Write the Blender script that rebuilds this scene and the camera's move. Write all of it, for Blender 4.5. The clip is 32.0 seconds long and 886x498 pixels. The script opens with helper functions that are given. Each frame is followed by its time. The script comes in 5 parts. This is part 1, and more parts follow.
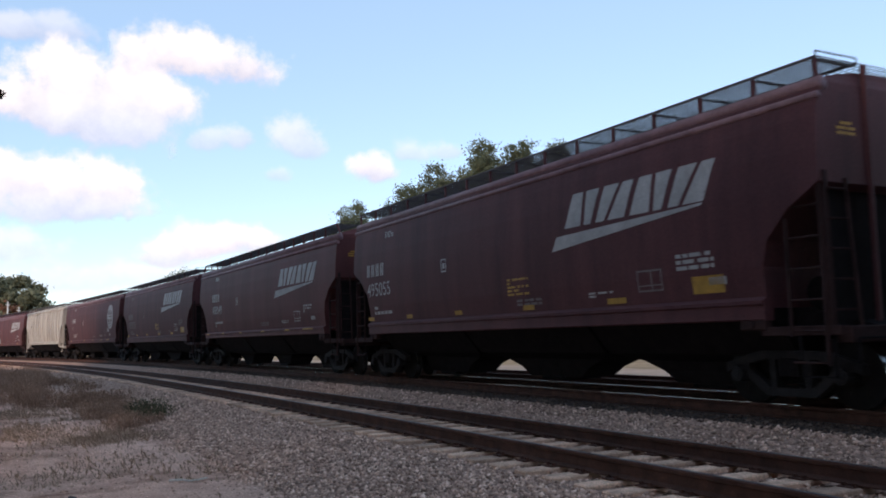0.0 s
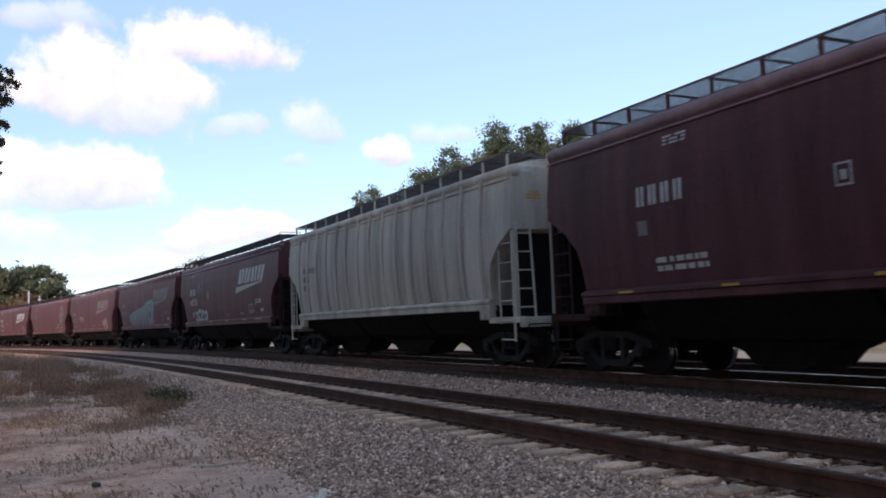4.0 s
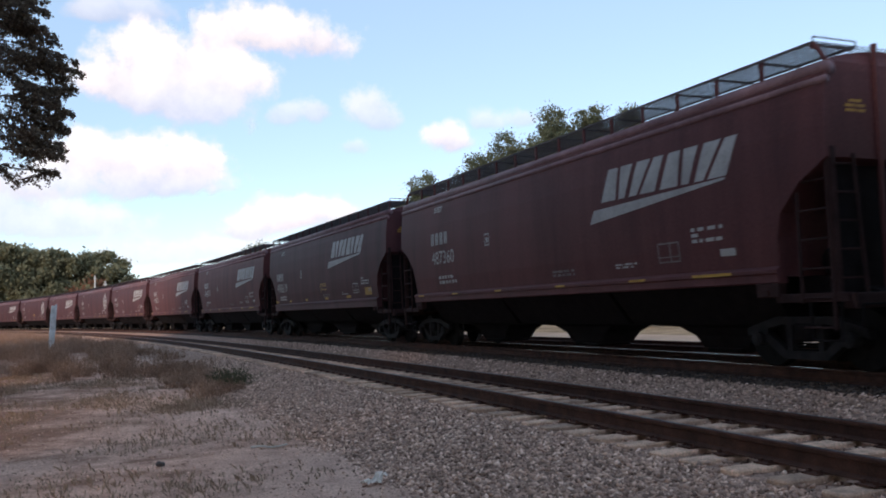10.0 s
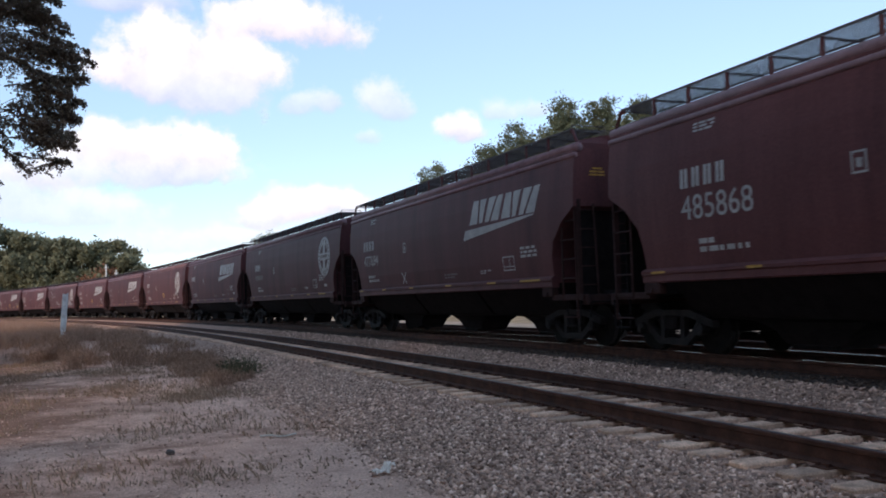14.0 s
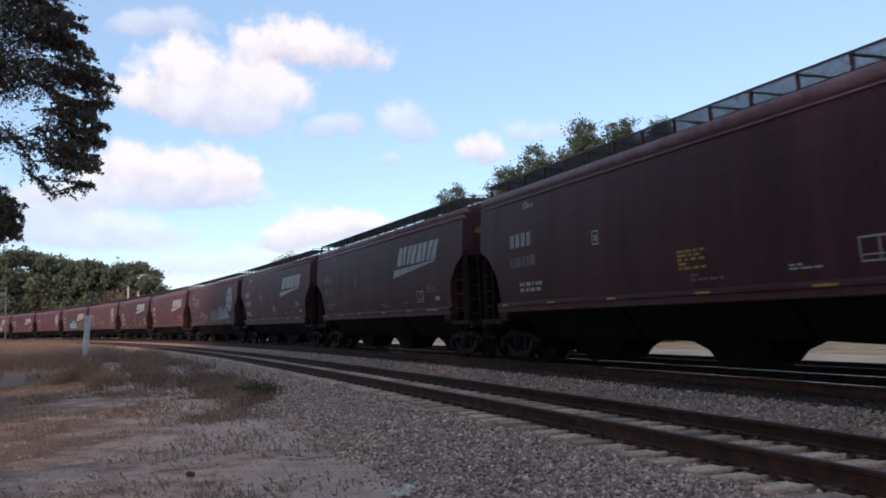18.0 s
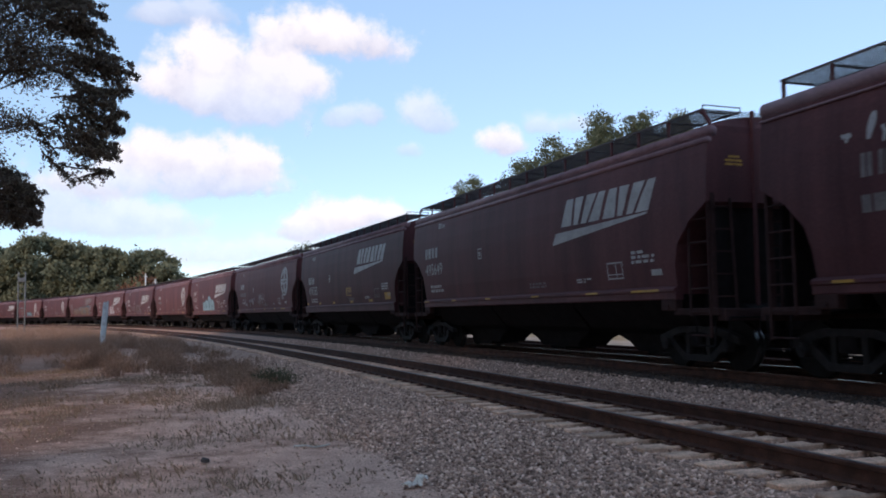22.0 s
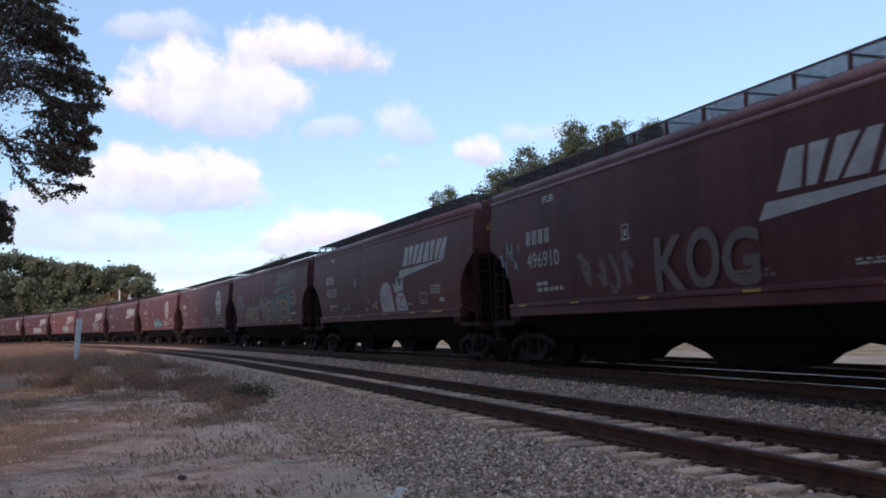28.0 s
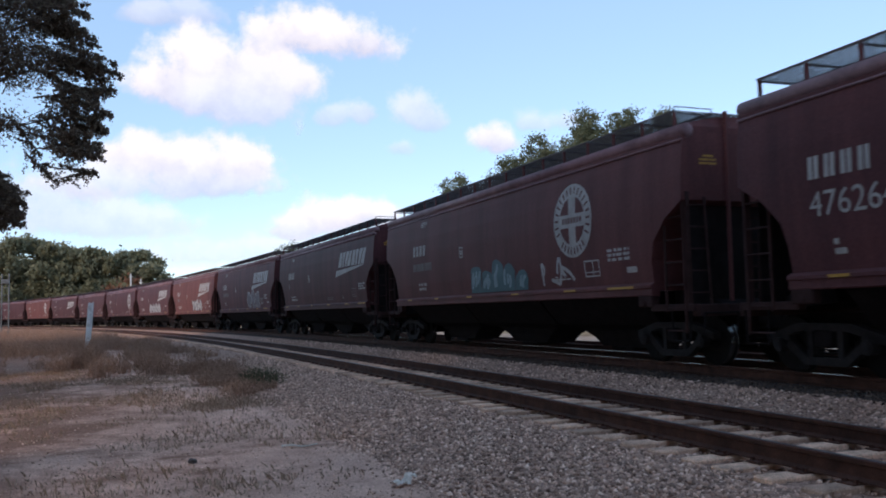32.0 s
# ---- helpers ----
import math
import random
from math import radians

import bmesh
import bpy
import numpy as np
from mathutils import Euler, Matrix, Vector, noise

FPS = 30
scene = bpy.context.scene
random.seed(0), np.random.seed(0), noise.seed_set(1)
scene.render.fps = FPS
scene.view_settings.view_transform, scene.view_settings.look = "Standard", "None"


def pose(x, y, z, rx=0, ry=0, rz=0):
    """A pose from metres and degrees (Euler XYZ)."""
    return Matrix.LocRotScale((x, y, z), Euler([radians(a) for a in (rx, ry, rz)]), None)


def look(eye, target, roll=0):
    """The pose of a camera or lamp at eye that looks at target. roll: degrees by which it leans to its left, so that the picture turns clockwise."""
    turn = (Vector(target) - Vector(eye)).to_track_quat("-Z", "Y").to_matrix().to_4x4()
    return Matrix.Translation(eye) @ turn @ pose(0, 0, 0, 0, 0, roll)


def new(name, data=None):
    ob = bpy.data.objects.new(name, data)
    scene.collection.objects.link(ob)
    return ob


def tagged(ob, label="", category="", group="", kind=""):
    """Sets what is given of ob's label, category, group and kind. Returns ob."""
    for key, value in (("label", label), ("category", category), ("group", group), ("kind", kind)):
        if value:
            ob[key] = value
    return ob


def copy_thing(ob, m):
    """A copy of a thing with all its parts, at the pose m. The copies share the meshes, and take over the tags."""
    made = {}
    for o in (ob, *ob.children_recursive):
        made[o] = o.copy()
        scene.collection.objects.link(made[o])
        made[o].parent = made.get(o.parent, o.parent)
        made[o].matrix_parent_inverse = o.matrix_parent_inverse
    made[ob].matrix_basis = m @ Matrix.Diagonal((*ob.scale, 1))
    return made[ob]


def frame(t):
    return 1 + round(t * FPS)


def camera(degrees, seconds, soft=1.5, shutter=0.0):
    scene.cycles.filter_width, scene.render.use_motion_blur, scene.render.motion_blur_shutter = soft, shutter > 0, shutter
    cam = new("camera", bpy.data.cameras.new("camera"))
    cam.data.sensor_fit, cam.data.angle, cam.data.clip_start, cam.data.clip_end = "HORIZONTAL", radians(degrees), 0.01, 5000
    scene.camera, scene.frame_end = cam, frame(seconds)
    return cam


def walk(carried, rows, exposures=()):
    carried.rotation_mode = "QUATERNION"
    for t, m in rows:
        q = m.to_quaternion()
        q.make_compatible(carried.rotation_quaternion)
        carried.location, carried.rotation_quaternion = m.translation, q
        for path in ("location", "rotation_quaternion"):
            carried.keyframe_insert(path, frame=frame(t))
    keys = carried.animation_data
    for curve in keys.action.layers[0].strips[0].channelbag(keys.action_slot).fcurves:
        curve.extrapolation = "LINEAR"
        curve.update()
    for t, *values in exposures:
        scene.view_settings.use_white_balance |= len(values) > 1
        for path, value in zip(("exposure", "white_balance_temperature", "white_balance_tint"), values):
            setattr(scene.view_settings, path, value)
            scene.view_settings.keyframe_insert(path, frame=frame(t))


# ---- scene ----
# World: z = 0 is the top of the rails under the train; y runs along the track where it passes the camera, x away from it.
cam = camera(54.81, 32.0, soft=1.8, shutter=0.12)
EYE = (0.0, 0.0, 1.136)
PATH = [
    (0.0, -26.75, 5.83, 1.47), (0.5, -27.70, 5.42, 1.41), (1.0, -27.30, 4.74, 1.49), (1.5, -26.76, 4.54, 1.70),
    (2.0, -25.95, 4.61, 1.89), (2.5, -25.77, 4.87, 1.94), (3.0, -25.76, 4.70, 2.13), (3.5, -25.63, 4.85, 2.22),
    (5.5, -25.77, 4.26, 2.34), (6.0, -25.68, 4.48, 2.77), (6.5, -25.91, 4.60, 3.01), (7.0, -25.98, 5.00, 3.14),
    (7.5, -25.78, 5.16, 3.32), (8.0, -25.26, 5.06, 3.09), (8.5, -24.79, 4.94, 2.91), (9.0, -24.68, 3.92, 2.34),
    (9.5, -23.85, 3.96, 2.33), (10.0, -21.94, 3.91, 2.04), (10.5, -21.91, 3.14, 2.57), (11.0, -22.67, 2.50, 2.85),
    (11.5, -24.12, 2.46, 2.44), (12.0, -24.43, 3.18, 2.26), (12.5, -23.33, 5.04, 2.05), (13.0, -22.71, 4.39, 1.85),
    (13.5, -21.95, 3.59, 1.78), (14.0, -21.32, 3.33, 1.65), (14.5, -21.19, 3.45, 1.62), (15.0, -20.27, 4.22, 2.20),
    (15.5, -19.23, 4.40, 2.47), (17.5, -18.25, 3.42, 2.33), (18.0, -20.00, 4.82, 1.61), (18.5, -20.45, 5.18, 1.29),
    (19.0, -20.28, 5.66, 1.21), (19.5, -19.77, 5.96, 1.11), (20.0, -19.38, 5.03, 1.04), (20.5, -18.97, 4.09, 0.98),
    (21.0, -18.88, 3.89, 0.94), (21.5, -19.10, 4.15, 0.83), (22.0, -19.01, 4.25, 0.82), (22.5, -19.16, 4.18, 1.60),
    (23.0, -20.26, 4.10, 1.57), (23.5, -20.97, 4.23, 1.37), (24.0, -21.17, 4.33, 1.52), (24.5, -21.69, 4.51, 1.56),
    (25.0, -21.95, 4.44, 1.64), (25.5, -20.90, 4.45, 1.51), (27.5, -20.62, 4.89, 1.67), (28.0, -20.51, 4.96, 1.77),
    (28.5, -20.34, 4.98, 1.69), (29.0, -20.11, 4.49, 0.72), (29.5, -18.80, 3.75, 0.72), (30.0, -18.92, 4.22, 1.07),
    (30.5, -19.56, 4.15, 1.42), (31.0, -19.66, 4.01, 1.30), (31.5, -19.88, 4.05, 1.41), (32.0, -19.87, 4.10, 1.33),
]
# the picture brightens and warms a little while the lens looks lower
EXPOSURES = [(0, 0.08, 6700), (1, 0.17, 6600), (2, 0.15, 6600), (6, 0.15, 6600), (9, 0.1, 6700), (10, 0.1, 6800), (11, 0.35, 7200), (12, 0.4, 7300), (13, 0.08, 6550), (14, 0.12, 6600), (15, -0.06, 6350), (18, -0.06, 6400), (20, -0.06, 6400), (23, 0.0, 6350), (25, 0.02, 6300), (28, -0.03, 6300), (32, 0.0, 6300)]
walk(cam, [(t, pose(*EYE, 90 + p, r, a)) for t, a, p, r in PATH], [(t, e, k, 17) for t, e, k in EXPOSURES])

# ---------------------------------------------------------------- light
SUN_EL, SUN_AZ = 27.0, 235.0         # degrees above the horizon; degrees from +y towards +x
world = bpy.data.worlds.new("sky")
scene.world = world
world.use_nodes = True
wn = world.node_tree
wn.nodes.clear()
w_out = wn.nodes.new("ShaderNodeOutputWorld")
w_bg = wn.nodes.new("ShaderNodeBackground")
w_sky = wn.nodes.new("ShaderNodeTexSky")
w_sky.sky_type, w_sky.sun_disc = "NISHITA", False
w_sky.sun_elevation, w_sky.sun_rotation = radians(SUN_EL), radians(SUN_AZ)
w_sky.air_density, w_sky.dust_density, w_sky.ozone_density = 0.92, 0.0, 1.5
w_haze = wn.nodes.new("ShaderNodeMix")        # thin even haze over the clear sky
w_haze.data_type = "RGBA"
w_haze.inputs[0].default_value = 0.5
w_haze.inputs[7].default_value = (2.35, 3.6, 4.75, 1.0)
w_bg.inputs["Strength"].default_value = 0.215
wn.links.new(w_sky.outputs[0], w_haze.inputs[6])
wn.links.new(w_haze.outputs[2], w_bg.inputs[0])
wn.links.new(w_bg.outputs[0], w_out.inputs[0])
sun_data = bpy.data.lights.new("sun", "SUN")
sun_data.energy, sun_data.angle, sun_data.color = 2.6, radians(9.0), (1.0, 0.82, 0.62)
sun = new("sun", sun_data)
_e, _a = radians(SUN_EL), radians(SUN_AZ)
sun.matrix_world = look((60 * math.sin(_a), 60 * math.cos(_a), 40), (60 * math.sin(_a) - math.sin(_a) * math.cos(_e), 60 * math.cos(_a) - math.cos(_a) * math.cos(_e), 40 - math.sin(_e)))

# ---------------------------------------------------------------- materials
MATS = {}


def mat(name, color, rough=0.8, metal=0.0, var=0.25, scale=3.0, fine=40.0, bump=0.0, tint=None, spec=0.5, rand=0.0, streak=False):
    """A surface with two scales of variation; tint: the colour that stains go towards; streak: stretch the stains downwards."""
    if name in MATS:
        return MATS[name]
    m = bpy.data.materials.new(name)
    m.use_nodes = True
    n, l = m.node_tree.nodes, m.node_tree.links
    b = n["Principled BSDF"]
    b.inputs["Roughness"].default_value, b.inputs["Metallic"].default_value = rough, metal
    b.inputs["Specular IOR Level"].default_value = spec
    tc = n.new("ShaderNodeTexCoord")
    info = n.new("ShaderNodeObjectInfo")
    add = n.new("ShaderNodeVectorMath")
    add.operation = "MULTIPLY_ADD"
    l.new(info.outputs["Random"], add.inputs[0])
    add.inputs[1].default_value = (37.0, 53.0, 11.0)
    l.new(tc.outputs["Object"], add.inputs[2])
    mp = n.new("ShaderNodeMapping")
    mp.inputs["Scale"].default_value = (1.0, 1.0, 0.12) if streak else (1.0, 1.0, 1.0)
    l.new(add.outputs[0], mp.inputs[0])
    big = n.new("ShaderNodeTexNoise")
    big.inputs["Scale"].default_value, big.inputs["Detail"].default_value = scale, 6.0
    big.inputs["Roughness"].default_value = 0.65
    l.new(mp.outputs[0], big.inputs["Vector"])
    small = n.new("ShaderNodeTexNoise")
    small.inputs["Scale"].default_value, small.inputs["Detail"].default_value = fine, 4.0
    l.new(add.outputs[0], small.inputs["Vector"])
    ramp = n.new("ShaderNodeValToRGB")
    dark = tuple(c * (1 - var) for c in color[:3]) + (1,)
    lite = tuple(min(1, c * (1 + var)) for c in color[:3]) + (1,)
    if tint:
        dark = tuple(tint[:3]) + (1,)
    ramp.color_ramp.elements[0].color, ramp.color_ramp.elements[1].color = dark, lite
    ramp.color_ramp.elements[0].position, ramp.color_ramp.elements[1].position = 0.34, 0.66
    l.new(big.outputs[0], ramp.inputs[0])
    mix = n.new("ShaderNodeMix")
    mix.data_type, mix.blend_type = "RGBA", "MULTIPLY"
    mix.inputs[0].default_value = 1.0
    l.new(ramp.outputs[0], mix.inputs[6])
    r2 = n.new("ShaderNodeMapRange")
    r2.inputs[1].default_value, r2.inputs[2].default_value = 0.3, 0.7
    r2.inputs[3].default_value, r2.inputs[4].default_value = 1 - var * 0.7, 1 + var * 0.7
    l.new(small.outputs[0], r2.inputs[0])
    last = r2.outputs[0]
    if rand:
        r3 = n.new("ShaderNodeMapRange")
        r3.inputs[3].default_value, r3.inputs[4].default_value = 1 - rand, 1 + rand
        l.new(info.outputs["Random"], r3.inputs[0])
        mm = n.new("ShaderNodeMath")
        mm.operation = "MULTIPLY"
        l.new(last, mm.inputs[0])
        l.new(r3.outputs[0], mm.inputs[1])
        last = mm.outputs[0]
    l.new(last, mix.inputs[7])
    l.new(mix.outputs[2], b.inputs["Base Color"])
    if bump:
        bp = n.new("ShaderNodeBump")
        bp.inputs["Strength"].default_value, bp.inputs["Distance"].default_value = bump, 0.02
        l.new(small.outputs[0], bp.inputs["Height"])
        l.new(bp.outputs[0], b.inputs["Normal"])
    MATS[name] = m
    return m


BROWN = mat("oxide_brown_paint", (0.107, 0.0385, 0.0385), 0.55, var=0.22, scale=1.2, fine=25, streak=True, spec=0.2, tint=(0.078, 0.0285, 0.0295))
PLUM = mat("faded_plum_paint", (0.092, 0.0340, 0.0360), 0.55, var=0.22, scale=1.2, fine=25, streak=True, spec=0.2, tint=(0.064, 0.0250, 0.0280))
RUSTY = mat("weathered_red_paint", (0.135, 0.050, 0.045), 0.6, var=0.25, scale=1.4, fine=25, streak=True, spec=0.2, tint=(0.105, 0.036, 0.031))
DARKCAR = mat("sooty_dark_paint", (0.076, 0.0290, 0.0315), 0.55, var=0.25, scale=1.3, fine=25, streak=True, spec=0.2, tint=(0.052, 0.0195, 0.0215))
GRIMY = mat("grimy_brown_paint", (0.036, 0.0175, 0.0165), 0.75, var=0.3, scale=3, fine=40, spec=0.12)
for _paint in (BROWN, PLUM, RUSTY, DARKCAR):
    # chalked pigment colours what the paint mirrors
    _paint.node_tree.nodes["Principled BSDF"].inputs["Specular Tint"].default_value = (1.0, 0.72, 0.74, 1.0)
# sky sheen on the rounded eaves, put in as a paler colour
EAVE_SHEEN = mat("eave_sheen_paint", (0.205, 0.118, 0.130), 0.6, var=0.22, scale=1.6, fine=25, spec=0.3, tint=(0.145, 0.080, 0.088))
GREYCAR = mat("light_grey_paint", (0.44, 0.39, 0.34), 0.6, var=0.18, scale=1.4, fine=25, streak=True, spec=0.3, tint=(0.27, 0.235, 0.205))
# near-black colour shared by the underframe and end gear
STEEL_DK = mat("near_black_steel", (0.012, 0.009, 0.0095), 0.85, var=0.35, scale=4, fine=60, bump=0.2, spec=0.1)
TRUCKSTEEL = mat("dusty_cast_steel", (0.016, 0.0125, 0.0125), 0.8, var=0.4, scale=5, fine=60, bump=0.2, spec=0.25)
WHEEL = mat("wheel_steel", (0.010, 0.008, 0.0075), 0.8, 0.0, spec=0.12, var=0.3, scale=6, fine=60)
TREAD = mat("polished_tread", (0.55, 0.54, 0.52), 0.25, 1.0, var=0.1, scale=8, fine=80)
RAILSIDE = mat("rusty_rail", (0.060, 0.024, 0.016), 0.75, 0.0, spec=0.2, var=0.4, scale=5, fine=70, bump=0.2)
RAILTOP = mat("bright_rail_head", (0.42, 0.40, 0.39), 0.22, 1.0, var=0.1, scale=6, fine=60)
RAILDULL = mat("dull_rail_head", (0.10, 0.085, 0.09), 0.42, 0.6, var=0.25, scale=6, fine=60)
TIE = mat("weathered_tie", (0.53, 0.325, 0.225), 0.9, var=0.35, scale=5, fine=50, bump=0.4, rand=0.3)
WHITE_MARK = mat("white_stencil", (0.37, 0.345, 0.33), 0.6, var=0.18, scale=2.5, fine=30)
DIM_MARK = mat("dirty_stencil", (0.155, 0.125, 0.12), 0.7, var=0.3, scale=2.5, fine=30)
YELLOW = mat("yellow_reflector", (0.40, 0.21, 0.03), 0.5, var=0.25, scale=6, fine=40)
GRATE = mat("galvanised_grating", (0.085, 0.08, 0.085), 0.7, 0.2, var=0.25, scale=4, fine=40)


# ---------------------------------------------------------------- mesh tools
def part(name, bm, material, parent=None, label="", smooth=False):
    me = bpy.data.meshes.new(name)
    bm.normal_update()
    bm.to_mesh(me)
    bm.free()
    me.materials.append(material)
    if smooth:
        me.shade_smooth()
    ob = new(name, me)
    ob.parent = parent
    if label:
        tagged(ob, label)
    return ob


def box(bm, x0, x1, y0, y1, z0, z1, bevel=0.0):
    vs = [bm.verts.new(p) for p in ((x0, y0, z0), (x1, y0, z0), (x1, y1, z0), (x0, y1, z0), (x0, y0, z1), (x1, y0, z1), (x1, y1, z1), (x0, y1, z1))]
    fs = [bm.faces.new([vs[i] for i in f]) for f in ((3, 2, 1, 0), (4, 5, 6, 7), (0, 1, 5, 4), (1, 2, 6, 5), (2, 3, 7, 6), (3, 0, 4, 7))]
    if bevel:
        bmesh.ops.bevel(bm, geom=list({e for f in fs for e in f.edges}), offset=bevel, segments=1, affect="EDGES")
    return vs


def tube(bm, a, b, r, n=6, r2=None):
    """A closed rod from a to b."""
    a, b = Vector(a), Vector(b)
    q = (b - a).to_track_quat("Z", "Y")
    ring = []
    for p, rr in ((a, r), (b, r if r2 is None else r2)):
        ring.append([bm.verts.new(p + q @ Vector((rr * math.cos(2 * math.pi * i / n), rr * math.sin(2 * math.pi * i / n), 0))) for i in range(n)])
    for i in range(n):
        bm.faces.new((ring[0][i], ring[0][(i + 1) % n], ring[1][(i + 1) % n], ring[1][i]))
    bm.faces.new(ring[0][::-1])
    bm.faces.new(ring[1])


def prism(bm, pts, axis, c0, c1):
    """A polygon (u, v) pushed from c0 to c1 along axis 0, 1 or 2; (u, v) are the other two axes in order."""
    def at(u, v, c):
        p = [u, v]
        p.insert(axis, c)
        return p
    lo = [bm.verts.new(at(u, v, c0)) for u, v in pts]
    hi = [bm.verts.new(at(u, v, c1)) for u, v in pts]
    n = len(pts)
    for i in range(n):
        bm.faces.new((lo[i], lo[(i + 1) % n], hi[(i + 1) % n], hi[i]))
    bm.faces.new(lo[::-1])
    bm.faces.new(hi)
    bmesh.ops.recalc_face_normals(bm, faces=bm.faces)


# ---------------------------------------------------------------- the line of the tracks
CURVE_START, CURVE_EASE, CURVATURE, OFFSET = -100.56, 150.0, 0.0020, 11.063
_s = np.arange(-620.0, 900.0, 0.5)
_th = np.cumsum(np.clip((_s - CURVE_START) / CURVE_EASE, 0, 1) * CURVATURE) * 0.5
_th -= np.interp(0, _s, _th)
_x = -np.cumsum(np.sin(_th)) * 0.5
_y = np.cumsum(np.cos(_th)) * 0.5
_x += OFFSET - np.interp(0, _s, _x)
_y -= np.interp(0, _s, _y)


def on_track(s, off=0.0):
    """Plan place and heading (radians) at s metres along the train's track, off metres to its far side."""
    th = float(np.interp(s, _s, _th))
    return float(np.interp(s, _s, _x)) + off * math.cos(th), float(np.interp(s, _s, _y)) + off * math.sin(th), th


SPACING = 4.55                       # near track's centre, in front of the train's track
NEAR_Z = -0.182                      # its rail tops
FAR_SPACING = 4.6
GROUND_Z = -0.62

# ---------------------------------------------------------------- the ground
def ballast_top(off):
    """Height of the stone bed, off metres to the far side of the train's track."""
    xs = [-SPACING - 4.6, -SPACING - 3.4, -SPACING - 1.75, -SPACING - 1.3, -SPACING + 1.5, -2.5, -1.75, 1.75, 2.5, FAR_SPACING - 1.5, FAR_SPACING + 1.5, FAR_SPACING + 3.2]
    zs = [GROUND_Z - 0.08, GROUND_Z + 0.03, NEAR_Z - 0.30, NEAR_Z - 0.262, NEAR_Z - 0.262, -0.34, -0.20, -0.20, -0.30, -0.32, -0.32, -0.62]
    return float(np.interp(off, xs, zs))


def sheet(name, xs, ys, height, material):
    """One sheet over the grid xs, ys; height(x, y) gives z."""
    vs = [(x, y, height(x, y)) for y in ys for x in xs]
    nx = len(xs)
    fs = [(j * nx + i, j * nx + i + 1, (j + 1) * nx + i + 1, (j + 1) * nx + i) for j in range(len(ys) - 1) for i in range(nx - 1)]
    me = bpy.data.meshes.new(name)
    me.from_pydata(vs, [], fs)
    me.materials.append(material)
    me.shade_smooth()
    return new(name, me)


def ground_material():
    m = bpy.data.materials.new("bare_dirt")
    m.use_nodes = True
    n, l = m.node_tree.nodes, m.node_tree.links
    b = n["Principled BSDF"]
    b.inputs["Roughness"].default_value = 0.95
    b.inputs["Specular IOR Level"].default_value = 0.15
    tc = n.new("ShaderNodeTexCoord")

    def nz(scale, detail=6.0, rough=0.6):
        t = n.new("ShaderNodeTexNoise")
        t.inputs["Scale"].default_value, t.inputs["Detail"].default_value, t.inputs["Roughness"].default_value = scale, detail, rough
        l.new(tc.outputs["Object"], t.inputs["Vector"])
        return t

    def ramp(src, p0, p1, c0, c1):
        r = n.new("ShaderNodeValToRGB")
        e = r.color_ramp.elements
        e[0].position, e[1].position, e[0].color, e[1].color = p0, p1, (*c0, 1), (*c1, 1)
        l.new(src, r.inputs[0])
        return r.outputs[0]

    def mix(kind, a, bb, f):
        x = n.new("ShaderNodeMix")
        x.data_type, x.blend_type = "RGBA", kind
        if isinstance(f, float):
            x.inputs[0].default_value = f
        else:
            l.new(f, x.inputs[0])
        l.new(a, x.inputs[6])
        l.new(bb, x.inputs[7])
        return x.outputs[2]

    n1, n2, n3, n4, n5 = nz(0.35), nz(2.2), nz(38, 5, 0.75), nz(0.9, 8, 0.7), nz(16, 8, 0.75)
    dirt = ramp(n2.outputs[0], 0.35, 0.68, (0.60, 0.372, 0.288), (0.78, 0.50, 0.39))
    grass = ramp(n2.outputs[0], 0.3, 0.7, (0.27, 0.148, 0.108), (0.37, 0.212, 0.153))
    # grass thickens away from the gravel; its dark tone also stands for tree shade
    sep = n.new("ShaderNodeSeparateXYZ")
    l.new(tc.outputs["Object"], sep.inputs[0])
    away = n.new("ShaderNodeMapRange")
    away.inputs[1].default_value, away.inputs[2].default_value = 1.0, -5.0
    away.inputs[3].default_value, away.inputs[4].default_value = -0.08, 0.26
    l.new(sep.outputs[0], away.inputs[0])
    thick = n.new("ShaderNodeMath")
    thick.operation = "ADD"
    l.new(n4.outputs[0], thick.inputs[0])
    l.new(away.outputs[0], thick.inputs[1])
    col = mix("MIX", dirt, grass, ramp(thick.outputs[0], 0.44, 0.60, (0, 0, 0), (1, 1, 1)))
    col = mix("MULTIPLY", col, ramp(n3.outputs[0], 0.3, 0.65, (0.50, 0.49, 0.48), (1.22, 1.22, 1.22)), 1.0)
    col = mix("MULTIPLY", col, ramp(n1.outputs[0], 0.3, 0.7, (0.8, 0.78, 0.76), (1.1, 1.1, 1.1)), 1.0)
    l.new(col, b.inputs["Base Color"])
    bp = n.new("ShaderNodeBump")
    bp.inputs["Strength"].default_value, bp.inputs["Distance"].default_value = 0.7, 0.03
    l.new(n5.outputs[0], bp.inputs["Height"])
    l.new(bp.outputs[0], b.inputs["Normal"])
    return m


DIRT = ground_material()
SAND = mat("pale_sand", (0.38, 0.27, 0.20), 0.95, var=0.15, scale=0.5, fine=12, bump=0.3, spec=0.1)
DRYGRASS = mat("dry_grass_field", (0.27, 0.19, 0.115), 0.95, var=0.35, scale=0.4, fine=9, bump=0.6, spec=0.1)
BALLAST = mat("ballast_bed", (0.37, 0.228, 0.172), 0.95, var=0.45, scale=9, fine=70, bump=1.0, spec=0.2)
# bed and ties by the train: its shade is put into their colour
SHADED_BED = mat("shade_dark_ballast", (0.060, 0.040, 0.035), 0.95, var=0.45, scale=9, fine=70, bump=1.0, spec=0.2)
